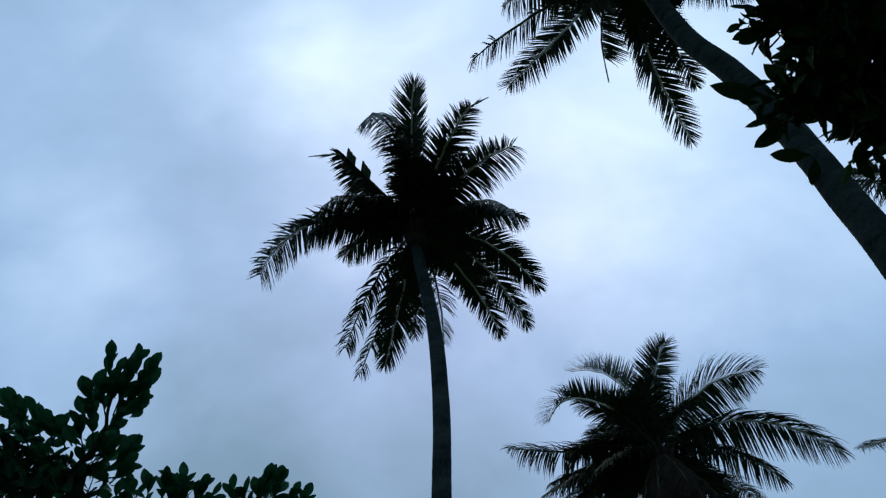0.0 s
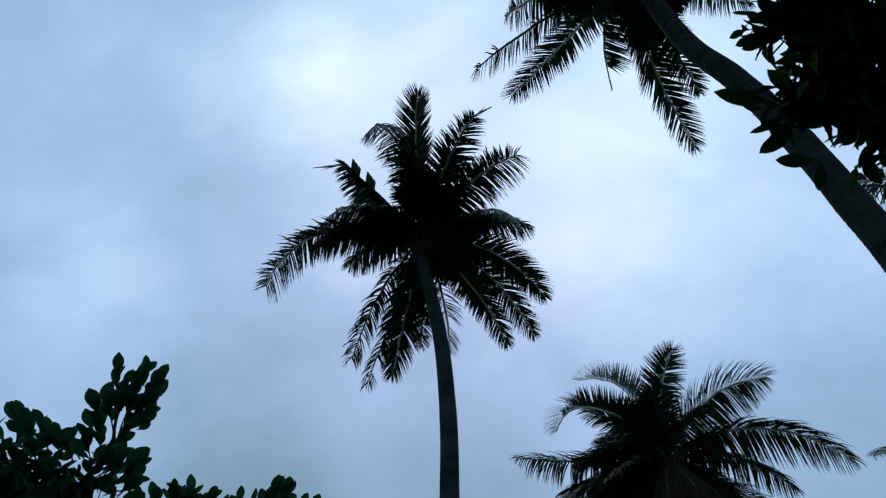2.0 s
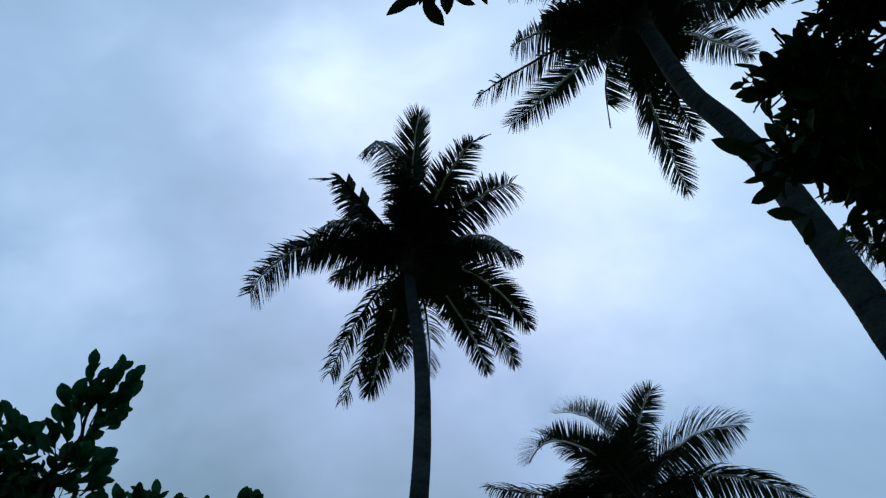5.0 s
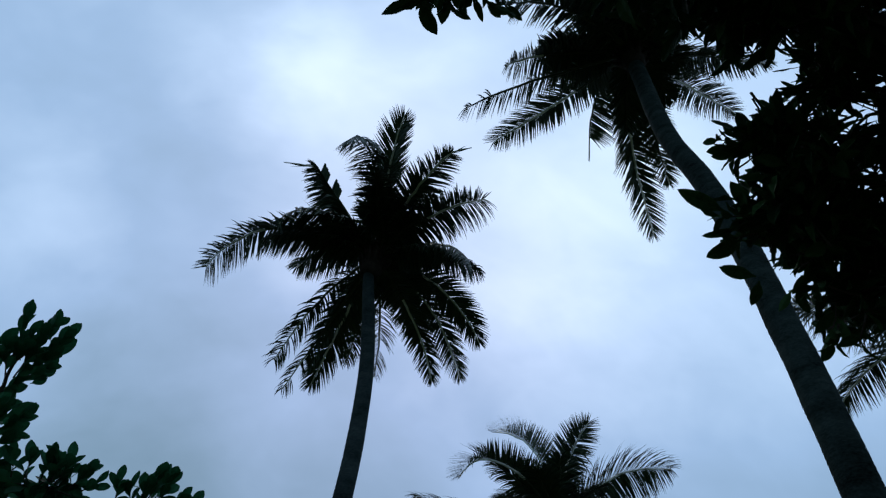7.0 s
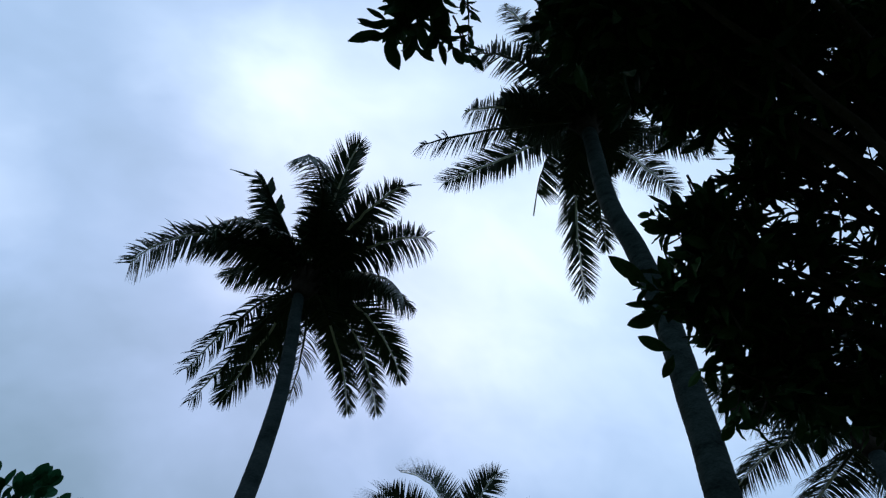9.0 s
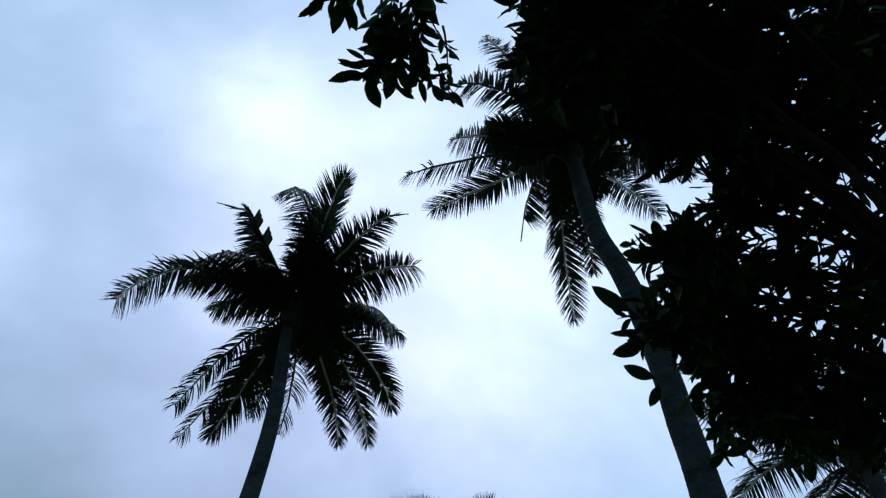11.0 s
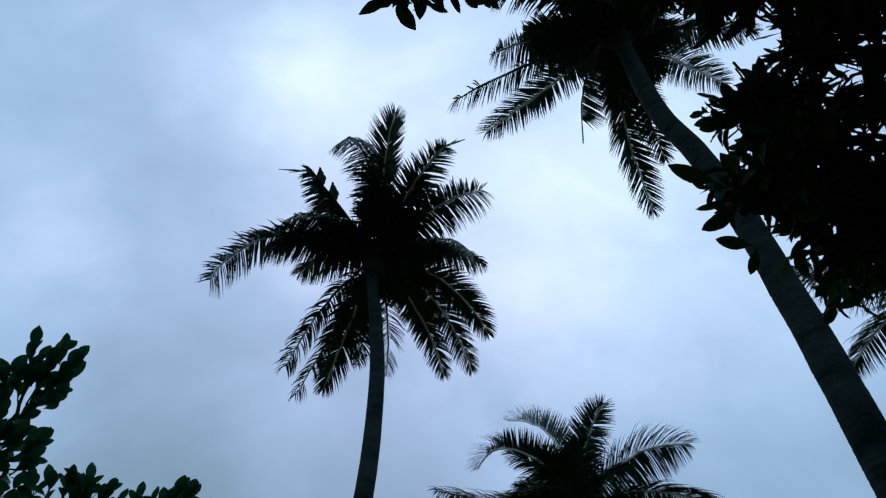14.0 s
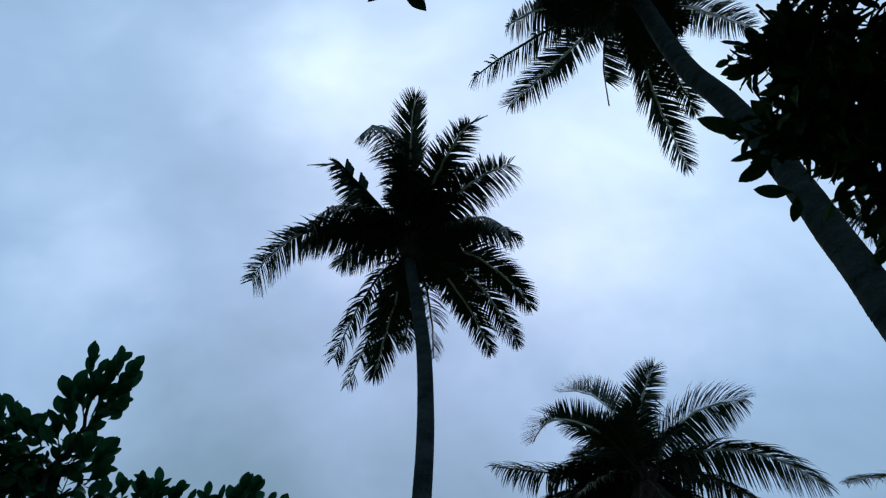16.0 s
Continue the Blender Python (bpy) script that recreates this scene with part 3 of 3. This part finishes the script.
POINTED = [leaf_shape([w * k for w in (0.02, 0.05, 0.135, 0.18, 0.195, 0.19, 0.16, 0.1, 0.006)], wave, c, f)
           for k, wave, c, f in ((1.0, 0.012, 0.12, 0.3), (0.85, 0.02, 0.32, 0.5), (0.95, 0.012, -0.05, 0.2), (0.6, 0.03, 0.45, 0.9), (0.75, 0.03, 0.2, 0.6), (1.1, 0.025, 0.25, 0.35))]
ROUNDED = [leaf_shape((0.02, 0.04, 0.12, 0.19, 0.235, 0.25, 0.23, 0.165, 0.03), 0.008, c, f) for c, f in ((0.08, 0.25), (0.2, 0.4), (-0.04, 0.15))]


def leaf_pose(p, d, nrm, size):
    side = unit(np.cross(d, nrm))
    nrm = np.cross(side, d)
    return np.array(p), np.c_[side, d, nrm] * size


def twig_leaves(p0, way, length, count, size, rng, spread=52, droop=0.25, curve=0.15, face=None):
    """A twig's points and the poses of the leaves set spirally along it, with a tuft at its tip."""
    way = unit(np.asarray(way, float))
    pts = [np.asarray(p0, float)]
    d = way
    for _ in range(5):
        d = unit(d + rng.normal(0, curve, 3) * 0.6 + np.array((0, 0, 0.04)))
        pts.append(pts[-1] + d * length / 5)
    pts = np.array(pts)
    poses = []
    turn = rng.uniform(0, 6.3)
    a = unit(np.cross(way, np.array((0.3, 0.2, 0.93))))
    b = np.cross(way, a)
    for k in range(count):
        s = 0.15 + 0.85 * (k + 1) / count
        turn += 2.4 + rng.normal(0, 0.3)
        i = min(int(s * 5), 4)
        p = pts[i] + (pts[i + 1] - pts[i]) * (s * 5 - i)
        open_by = radians(spread * (1 - 0.45 * max(0, s - 0.6) / 0.4) + rng.normal(0, 10))
        side = math.cos(turn) * a + math.sin(turn) * b
        d = unit(math.cos(open_by) * way + math.sin(open_by) * side + np.array((0, 0, -droop * rng.random())))
        nrm = unit(math.sin(open_by) * way - math.cos(open_by) * side + np.array((0, 0, 0.25)) + rng.normal(0, 0.3, 3))
        if face:
            nrm = unit(nrm + np.array(face) * (1 if np.dot(nrm, face) > 0 else -1))
        poses.append(leaf_pose(p, d, nrm, size * rng.uniform(0.72, 1.12)))
    return pts, poses


def heap_leaves(pile, shapes, poses, rng):
    for p, m in poses:
        verts, faces = shapes[int(rng.integers(len(shapes)))]
        pile.add(list(verts @ m.T + p), faces)


class Tree:
    """A tree whose limbs, twigs and leaves are added one after the other."""

    def __init__(self, name, label, foot, shapes, leaf_mat, seed, size):
        self.rng = np.random.default_rng(seed)
        self.foot = np.array((foot[0], foot[1], 0.0))
        self.ob = tagged(new(name), label, "tree")
        self.ob.location = self.foot
        self.shapes, self.mat, self.size = shapes, leaf_mat, size
        self.leaves, self.twigs = Pile(), Pile()
        self.meshes = []
        for verts, faces in shapes:
            me = bpy.data.meshes.new("leaf")
            me.from_pydata([tuple(v) for v in verts], [], faces)
            me.materials.append(leaf_mat)
            self.meshes.append(me)

    def limb(self, name, pts, r0, r1, n=14):
        line = smooth_line(pts, n) - self.foot
        line[1:-1] += self.rng.normal(0, 0.012, line[1:-1].shape)
        v, f = tube(line, np.linspace(r0, r1, n), 9)
        mesh_object(name, v, f, BARK, self.ob, "", True)

    def lobe(self, c, r, twigs, per=9, flat=(1, 1, 1), out=0.8, length=0.55):
        c = np.asarray(c, float)
        for _ in range(twigs):
            u = unit(self.rng.normal(0, 1, 3))
            p = c + u * np.array(flat) * r * self.rng.random() ** 0.42
            way = unit(u * out + self.rng.normal(0, 0.5, 3) + np.array((0, 0, 0.25)))
            ln = length * self.rng.uniform(0.7, 1.3)
            self.twig(p - way * ln * 0.7, way, ln, per)

    def twig(self, p0, way, length, count, single=False, size=1.0, **more):
        pts, poses = twig_leaves(np.asarray(p0) - self.foot, way, length, count, self.size * size, self.rng, **more)
        v, f = tube(pts, np.linspace(0.009, 0.003, len(pts)), 4)
        self.twigs.add(v, f)
        if not single:
            heap_leaves(self.leaves, self.shapes, poses, self.rng)
            return
        for p, m in poses:
            self.leaf(p, m)

    def leaf(self, p, m):
        ob = new("leaf", self.meshes[int(self.rng.integers(len(self.meshes)))])
        ob.parent = self.ob
        full = Matrix([[*m[0], p[0]], [*m[1], p[1]], [*m[2], p[2]], [0, 0, 0, 1]])
        ob.matrix_basis = full

    def one_leaf(self, stalk, tip, facing):
        stalk, tip = np.asarray(stalk, float) - self.foot, np.asarray(tip, float) - self.foot
        self.leaf(*leaf_pose(stalk, unit(tip - stalk), unit(np.asarray(facing, float)), float(np.linalg.norm(tip - stalk))))

    def finish(self):
        tagged(mesh_object("twig", self.twigs.v, self.twigs.f, BARK, self.ob), kind="stuff")
        tagged(mesh_object("foliage", self.leaves.v, self.leaves.f, self.mat, self.ob), kind="stuff")


# dense tree overhead
tree = Tree("broadleaf_tree", "dense broad-leaved tree with large pointed dark leaves", (4.3, 1.2), POINTED, BROAD, 21, 0.21)
tree.limb("trunk", [(4.3, 1.2, 0), (4.32, 1.18, 1.5), (4.25, 1.2, 2.8), (4.1, 1.2, 4.0)], 0.17, 0.11)
LOBES = (((2.25, 0.60, 6.15), 0.66, 104),
         ((1.15, 0.74, 6.02), 0.5, 105),
         ((3.45, 1.90, 5.10), 0.56, 40),
         ((2.84, 0.16, 6.16), 0.9, 98),
         ((1.20, -0.10, 6.15), 0.72, 80),
         ((0.68, 0.36, 6.00), 0.36, 34),
         ((2.36, 1.67, 5.22), 0.26, 24),
         ((2.42, 1.91, 5.03), 0.24, 20),
         ((2.90, 2.10, 4.90), 0.36, 34),
         ((1.65, 0.45, 6.20), 0.45, 75),
         ((1.70, 0.91, 6.28), 0.36, 80),
         ((1.87, 1.05, 6.07), 0.16, 40),
         ((0.94, 0.85, 6.33), 0.3, 60),
         ((1.54, 1.08, 6.24), 0.16, 36),
         ((0.99, 0.44, 6.34), 0.4, 60),
         ((2.18, 1.63, 5.49), 0.12, 22),
         ((2.23, 1.98, 5.15), 0.12, 14),
         ((3.20, 1.16, 5.49), 0.26, 5),
         ((2.46, 1.25, 5.82), 0.15, 16),
         ((2.92, 1.46, 5.44), 0.14, 7),
         ((2.79, 0.19, 6.53), 0.36, 34),
         # these last three are added out of view, to shade the leaning palm's trunk
         ((4.90, 1.20, 5.60), 0.7, 55),
         ((5.30, 2.10, 4.90), 0.7, 55),
         ((5.00, 3.10, 3.60), 0.5, 40))
for c, r, n in LOBES:
    fork = np.array((4.1, 1.2, 4.0))
    tree.limb("limb", [fork, fork * 0.5 + np.array(c) * 0.5 + np.array((0.25, -0.1, 0.25)), c], 0.05, 0.012)
    tree.lobe(c, r, n, length=0.42)
# broad side of the crown: a loose sheet of twigs between four corners
SIDE_CROWN = np.array(((2.56, 1.10, 6.0), (3.31, 0.45, 5.83), (2.48, 2.36, 4.93), (3.71, 1.88, 4.47)))
for u, v in ((0.2, 0.15), (0.15, 0.6), (0.5, 0.4), (0.6, 0.8), (0.7, 0.1)):
    p = (SIDE_CROWN[0] * (1 - u) + SIDE_CROWN[1] * u) * (1 - v) + (SIDE_CROWN[2] * (1 - u) + SIDE_CROWN[3] * u) * v
    tree.limb("limb", [(4.1, 1.2, 4.0), p * 0.5 + np.array((2.1, 0.55, 2.35)), p], 0.04, 0.01)
for i in range(14):
    for j in range(14):
        u, v = (i + tree.rng.random()) / 14, (j + tree.rng.random()) / 14
        # looser towards its upper rim
        if v < 0.36 and u > 0.2 and tree.rng.random() < 0.36:
            continue
        p = (SIDE_CROWN[0] * (1 - u) + SIDE_CROWN[1] * u) * (1 - v) + (SIDE_CROWN[2] * (1 - u) + SIDE_CROWN[3] * u) * v + np.clip(tree.rng.normal(0, 0.12, 3), -0.16, 0.16)
        tree.twig(p, tree.rng.normal(0, 1, 3) + np.array((0.5 if u < 0.16 else -0.2, 0, 0.3)), 0.3 * tree.rng.uniform(0.6, 1.2), 6, False, 0.85)
# sprays that stand out at the edge
SPRAYS = (((1.93, 1.64, 5.37), (-0.87, 0.45, 0.20), 0.13, 5),
          ((2.11, 1.98, 5.09), (-0.84, 0.52, 0.15), 0.19, 6),
          ((2.16, 2.05, 5.02), (-0.75, 0.66, 0.02), 0.18, 5),
          ((2.63, 2.23, 4.54), (-0.04, 0.78, -0.62), 0.11, 4),
          ((2.73, 2.12, 4.54), (-0.06, 0.80, -0.59), 0.15, 4))
for p, way, ln, n in SPRAYS:
    tree.twig(p, way, ln, n, True, 0.64, face=(0, -0.4, -0.6))
# branch that reaches over to the open sky
tree.limb("limb", [(0.68, 0.36, 6.0), (0.3, 0.5, 5.95), (-0.05, 0.8, 5.8), (-0.22, 1.15, 5.67)], 0.014, 0.005)
# twigs of the spray over the open sky: start, end, leaves, leaf size
OVERHEAD = (
    ((-0.24, 0.83, 5.84), (-0.23, 1.02, 5.71), 8, 1.12),
    ((-0.16, 0.83, 5.84), (-0.08, 1.02, 5.72), 8, 1.12),
    ((-0.30, 0.95, 5.81), (-0.26, 1.13, 5.67), 7, 1.1),
    ((-0.20, 1.01, 5.80), (-0.20, 1.23, 5.65), 7, 1.1),
    ((-0.10, 1.01, 5.80), (0.01, 1.17, 5.68), 7, 1.1),
    ((-0.05, 0.93, 5.83), (0.00, 1.09, 5.70), 6, 1.0),
    ((-0.16, 1.15, 5.76), (-0.19, 1.32, 5.62), 7, 1.1),
    ((-0.12, 1.15, 5.76), (-0.09, 1.31, 5.63), 7, 1.1),
    ((-0.06, 1.15, 5.76), (0.08, 1.27, 5.64), 6, 1.0),
    ((0.02, 1.21, 5.75), (0.22, 1.28, 5.64), 5, 0.8),
    ((-0.18, 0.94, 5.82), (-0.13, 1.10, 5.69), 8, 1.12),
)
OVERHEAD_SIDE = (
    ((0.11, 1.15, 5.77), (0.31, 1.25, 5.64), 5, 0.7),
    ((0.16, 1.19, 5.75), (0.29, 1.31, 5.62), 5, 0.55),
    ((-0.49, 0.85, 5.81), (-0.52, 1.01, 5.68), 5, 0.95),
    ((-0.42, 0.83, 5.82), (-0.43, 1.01, 5.69), 4, 0.95),
    ((-0.70, 0.92, 5.75), (-0.68, 1.05, 5.64), 4, 0.95),
    ((-0.11, 0.81, 5.85), (-0.04, 0.94, 5.74), 5, 0.8),
    ((0.09, 1.01, 5.81), (0.19, 1.07, 5.71), 5, 0.5),
    ((-0.19, 0.68, 5.87), (-0.10, 0.86, 5.76), 8, 1.12),
    ((0.11, 0.97, 5.82), (0.27, 1.16, 5.68), 4, 0.5),
)
for p, q, n, size in OVERHEAD + OVERHEAD_SIDE:
    way = np.subtract(q, p)
    tree.twig(p, way, float(np.linalg.norm(way)), n, True, size, spread=40, droop=0.3, face=(0, -0.3, -0.6))
for p, q in (((-0.01, 0.92, 5.78), (0.16, 1.06, 5.74)), ((-0.01, 0.92, 5.78), (-0.02, 1.06, 5.74))):
    tree.twig(p, np.subtract(q, p), float(np.linalg.norm(np.subtract(q, p))), 1, True, 0.3, curve=0.03)
EDGE = (((1.90, 1.96, 5.03), (1.61, 1.95, 5.11)),
          ((2.09, 2.12, 5.01), (1.94, 2.30, 4.97)),
          ((2.21, 2.25, 4.84), (2.01, 2.31, 4.92)),
          ((2.23, 2.26, 4.82), (2.23, 2.39, 4.72)),
          ((2.06, 2.07, 5.07), (1.89, 2.22, 5.06)),
          ((2.69, 2.29, 4.59), (2.68, 2.42, 4.50)),
          ((2.80, 2.20, 4.56), (2.72, 2.37, 4.49)),
          ((1.90, 1.69, 5.37), (1.77, 1.78, 5.38)),
          ((1.92, 1.73, 5.33), (1.80, 1.79, 5.36)),
          ((1.89, 1.64, 5.39), (1.81, 1.61, 5.44)))
OVER = (((-0.22, 1.37, 5.57), (-0.08, 1.53, 5.52)),
          ((-0.23, 1.36, 5.58), (-0.43, 1.47, 5.51)),
          ((-0.25, 1.35, 5.58), (-0.42, 1.34, 5.56)),
          ((-0.25, 1.29, 5.60), (-0.39, 1.27, 5.59)),
          ((-0.50, 0.99, 5.67), (-0.49, 1.22, 5.60)),
          ((-0.49, 1.01, 5.66), (-0.37, 1.16, 5.63)),
          ((-0.60, 1.01, 5.64), (-0.66, 1.17, 5.58)),
          ((-0.03, 1.37, 5.59), (0.11, 1.40, 5.58)),
          ((-0.08, 1.32, 5.60), (-0.29, 1.15, 5.64)),
          ((0.12, 1.18, 5.65), (0.00, 1.10, 5.68)),
          ((0.25, 1.13, 5.67), (0.15, 1.20, 5.65)))
for stalk, tip in EDGE + OVER:
    tree.one_leaf(stalk, tip, (-0.25, -0.35, -0.9))
tree.finish()

# leafy tree rising from below
bush = Tree("leafy_tree", "young tree with upright shoots of rounded dark green leaves", (-2.6, 5.2), ROUNDED, BUSH, 33, 0.173)
bush.limb("trunk", [(-2.6, 5.2, 0), (-2.58, 5.18, 1.2), (-2.5, 5.1, 2.4)], 0.13, 0.09)
LOBES = (((-3.28, 4.60, 4.15), 0.22, 26),
         ((-2.86, 4.86, 4.22), 0.2, 10),
         ((-3.07, 4.76, 4.12), 0.2, 18),
         ((-3.47, 4.46, 4.14), 0.3, 24),
         ((-3.24, 4.81, 3.78), 0.46, 50),
         ((-2.83, 4.97, 3.99), 0.22, 16),
         ((-2.24, 5.22, 3.99), 0.27, 40),
         ((-1.53, 5.44, 4.05), 0.22, 30))
for c, r, n in LOBES:
    bush.limb("limb", [(-2.5, 5.1, 2.4), ((c[0] - 2.5) / 2, (c[1] + 5.1) / 2, 2.9), c], 0.045, 0.012)
    bush.lobe(c, r * 0.9, int(n * 0.8), 5, length=0.26)
bush.limb("limb", [(-2.5, 5.1, 2.4), (-2.90, 4.81, 3.98), (-2.79, 4.69, 4.32), (-2.71, 4.55, 4.62), (-2.60, 4.42, 4.90)], 0.03, 0.006)
# shoots: start, tip, leaves
HIGH_SHOOTS = (
    ((-2.74, 4.50, 4.67), (-2.71, 4.27, 4.91), 6),
    ((-2.67, 4.51, 4.73), (-2.55, 4.35, 4.95), 8),
    ((-2.62, 4.56, 4.69), (-2.43, 4.44, 4.91), 9),
    ((-2.80, 4.56, 4.52), (-2.86, 4.38, 4.64), 7),
    ((-2.73, 4.60, 4.52), (-2.78, 4.39, 4.70), 9),
    ((-2.67, 4.63, 4.54), (-2.48, 4.58, 4.68), 8),
    ((-2.64, 4.59, 4.62), (-2.51, 4.51, 4.76), 8),
    ((-2.77, 4.77, 4.20), (-2.64, 4.69, 4.37), 8),
    ((-2.92, 4.63, 4.29), (-2.97, 4.50, 4.35), 7),
    ((-2.75, 4.67, 4.41), (-2.62, 4.60, 4.53), 9),
    ((-2.80, 4.67, 4.36), (-2.82, 4.50, 4.51), 9),
    ((-2.84, 4.69, 4.27), (-2.88, 4.52, 4.40), 8),
    ((-2.72, 4.56, 4.60), (-2.65, 4.40, 4.80), 9),
    ((-2.69, 4.61, 4.55), (-2.58, 4.45, 4.78), 9),
)
SIDE_SHOOTS = (
    ((-2.70, 4.83, 4.18), (-2.50, 4.76, 4.36), 9),
    ((-2.65, 4.89, 4.11), (-2.52, 4.84, 4.21), 6),
    ((-2.38, 5.07, 4.01), (-2.38, 4.95, 4.14), 6),
    ((-2.28, 5.11, 4.03), (-2.26, 4.97, 4.20), 8),
    ((-2.18, 5.14, 4.05), (-2.12, 5.03, 4.21), 8),
    ((-2.08, 5.18, 4.07), (-1.99, 5.09, 4.20), 8),
    ((-2.46, 5.04, 4.00), (-2.47, 4.93, 4.08), 5),
    ((-2.22, 5.13, 4.04), (-2.20, 5.02, 4.15), 7),
    ((-2.02, 5.21, 4.06), (-1.90, 5.15, 4.14), 5),
)
LOW_SHOOTS = (
    ((-1.74, 5.30, 4.07), (-1.76, 5.17, 4.20), 6),
    ((-1.63, 5.33, 4.09), (-1.67, 5.21, 4.18), 6),
    ((-1.53, 5.33, 4.14), (-1.48, 5.18, 4.35), 8),
    ((-1.46, 5.35, 4.15), (-1.38, 5.21, 4.35), 8),
    ((-1.36, 5.39, 4.12), (-1.27, 5.30, 4.24), 5),
    ((-1.24, 5.42, 4.11), (-1.18, 5.33, 4.20), 4),
    ((-1.56, 5.33, 4.12), (-1.56, 5.21, 4.24), 6),
    ((-3.29, 4.39, 4.27), (-3.32, 4.20, 4.42), 7),
    ((-3.22, 4.44, 4.28), (-3.23, 4.29, 4.39), 7),
    ((-3.11, 4.52, 4.27), (-3.14, 4.35, 4.39), 7),
    ((-3.03, 4.58, 4.26), (-3.06, 4.42, 4.37), 6),
    ((-2.96, 4.62, 4.26), (-2.98, 4.49, 4.36), 5),
)
for p, q, n in HIGH_SHOOTS + SIDE_SHOOTS + LOW_SHOOTS:
    way = np.subtract(q, p)
    bush.twig(p, way, float(np.linalg.norm(way)) * 0.8, max(3, int(n * 0.75)), True, spread=26, droop=0.0, curve=0.06, face=(0.2, -0.5, -0.2))
# leaves that stand out at the shoots: stalk, tip
TOP_LEAVES = (
    ((-2.74, 4.38, 4.94), (-2.76, 4.23, 5.02)),
    ((-2.73, 4.45, 4.85), (-2.64, 4.36, 4.95)),
    ((-2.58, 4.51, 4.89), (-2.58, 4.35, 5.01)),
    ((-2.57, 4.43, 5.01), (-2.56, 4.32, 5.06)),
    ((-2.50, 4.52, 4.94), (-2.40, 4.42, 5.05)),
    ((-2.54, 4.61, 4.79), (-2.40, 4.50, 4.95)),
    ((-2.57, 4.65, 4.70), (-2.46, 4.58, 4.79)),
    ((-2.58, 4.68, 4.65), (-2.45, 4.63, 4.72)),
    ((-2.60, 4.70, 4.59), (-2.49, 4.67, 4.64)),
    ((-2.88, 4.46, 4.70), (-2.77, 4.37, 4.83)),
    ((-2.88, 4.50, 4.64), (-2.92, 4.33, 4.75)),
    ((-2.89, 4.58, 4.52), (-2.93, 4.42, 4.61)),
    ((-2.71, 4.57, 4.69), (-2.78, 4.40, 4.78)),
    ((-2.71, 4.56, 4.71), (-2.61, 4.44, 4.87)),
    ((-2.82, 4.60, 4.55), (-2.85, 4.44, 4.66)),
)
LOW_LEAVES = (
    ((-2.68, 4.82, 4.33), (-2.47, 4.78, 4.47)),
    ((-2.62, 4.89, 4.25), (-2.49, 4.85, 4.35)),
    ((-2.66, 4.92, 4.16), (-2.51, 4.88, 4.27)),
    ((-2.73, 4.83, 4.26), (-2.65, 4.76, 4.35)),
    ((-2.81, 4.76, 4.30), (-2.62, 4.72, 4.44)),
    ((-2.86, 4.73, 4.30), (-2.78, 4.64, 4.42)),
    ((-2.62, 5.00, 4.05), (-2.58, 4.91, 4.15)),
    ((-2.55, 5.01, 4.10), (-2.52, 4.91, 4.21)),
)
BACK_LEAVES = (
    ((-3.17, 4.15, 4.35), (-3.21, 4.01, 4.41)),
    ((-3.11, 4.19, 4.35), (-3.17, 4.07, 4.37)),
    ((-3.05, 4.23, 4.35), (-3.11, 4.10, 4.39)),
    ((-3.02, 4.28, 4.31), (-3.03, 4.17, 4.37)),
    ((-2.99, 4.30, 4.32), (-2.84, 4.32, 4.34)),
    ((-2.92, 4.36, 4.29), (-3.00, 4.22, 4.33)),
    ((-2.80, 4.49, 4.21), (-2.87, 4.33, 4.29)),
    ((-3.19, 4.20, 4.25), (-3.23, 4.08, 4.28)),
)
for stalk, tip in TOP_LEAVES + LOW_LEAVES + BACK_LEAVES:
    bush.one_leaf(stalk, tip, (0.35, -0.75, -0.55) + bush.rng.normal(0, 0.25, 3))
bush.finish()
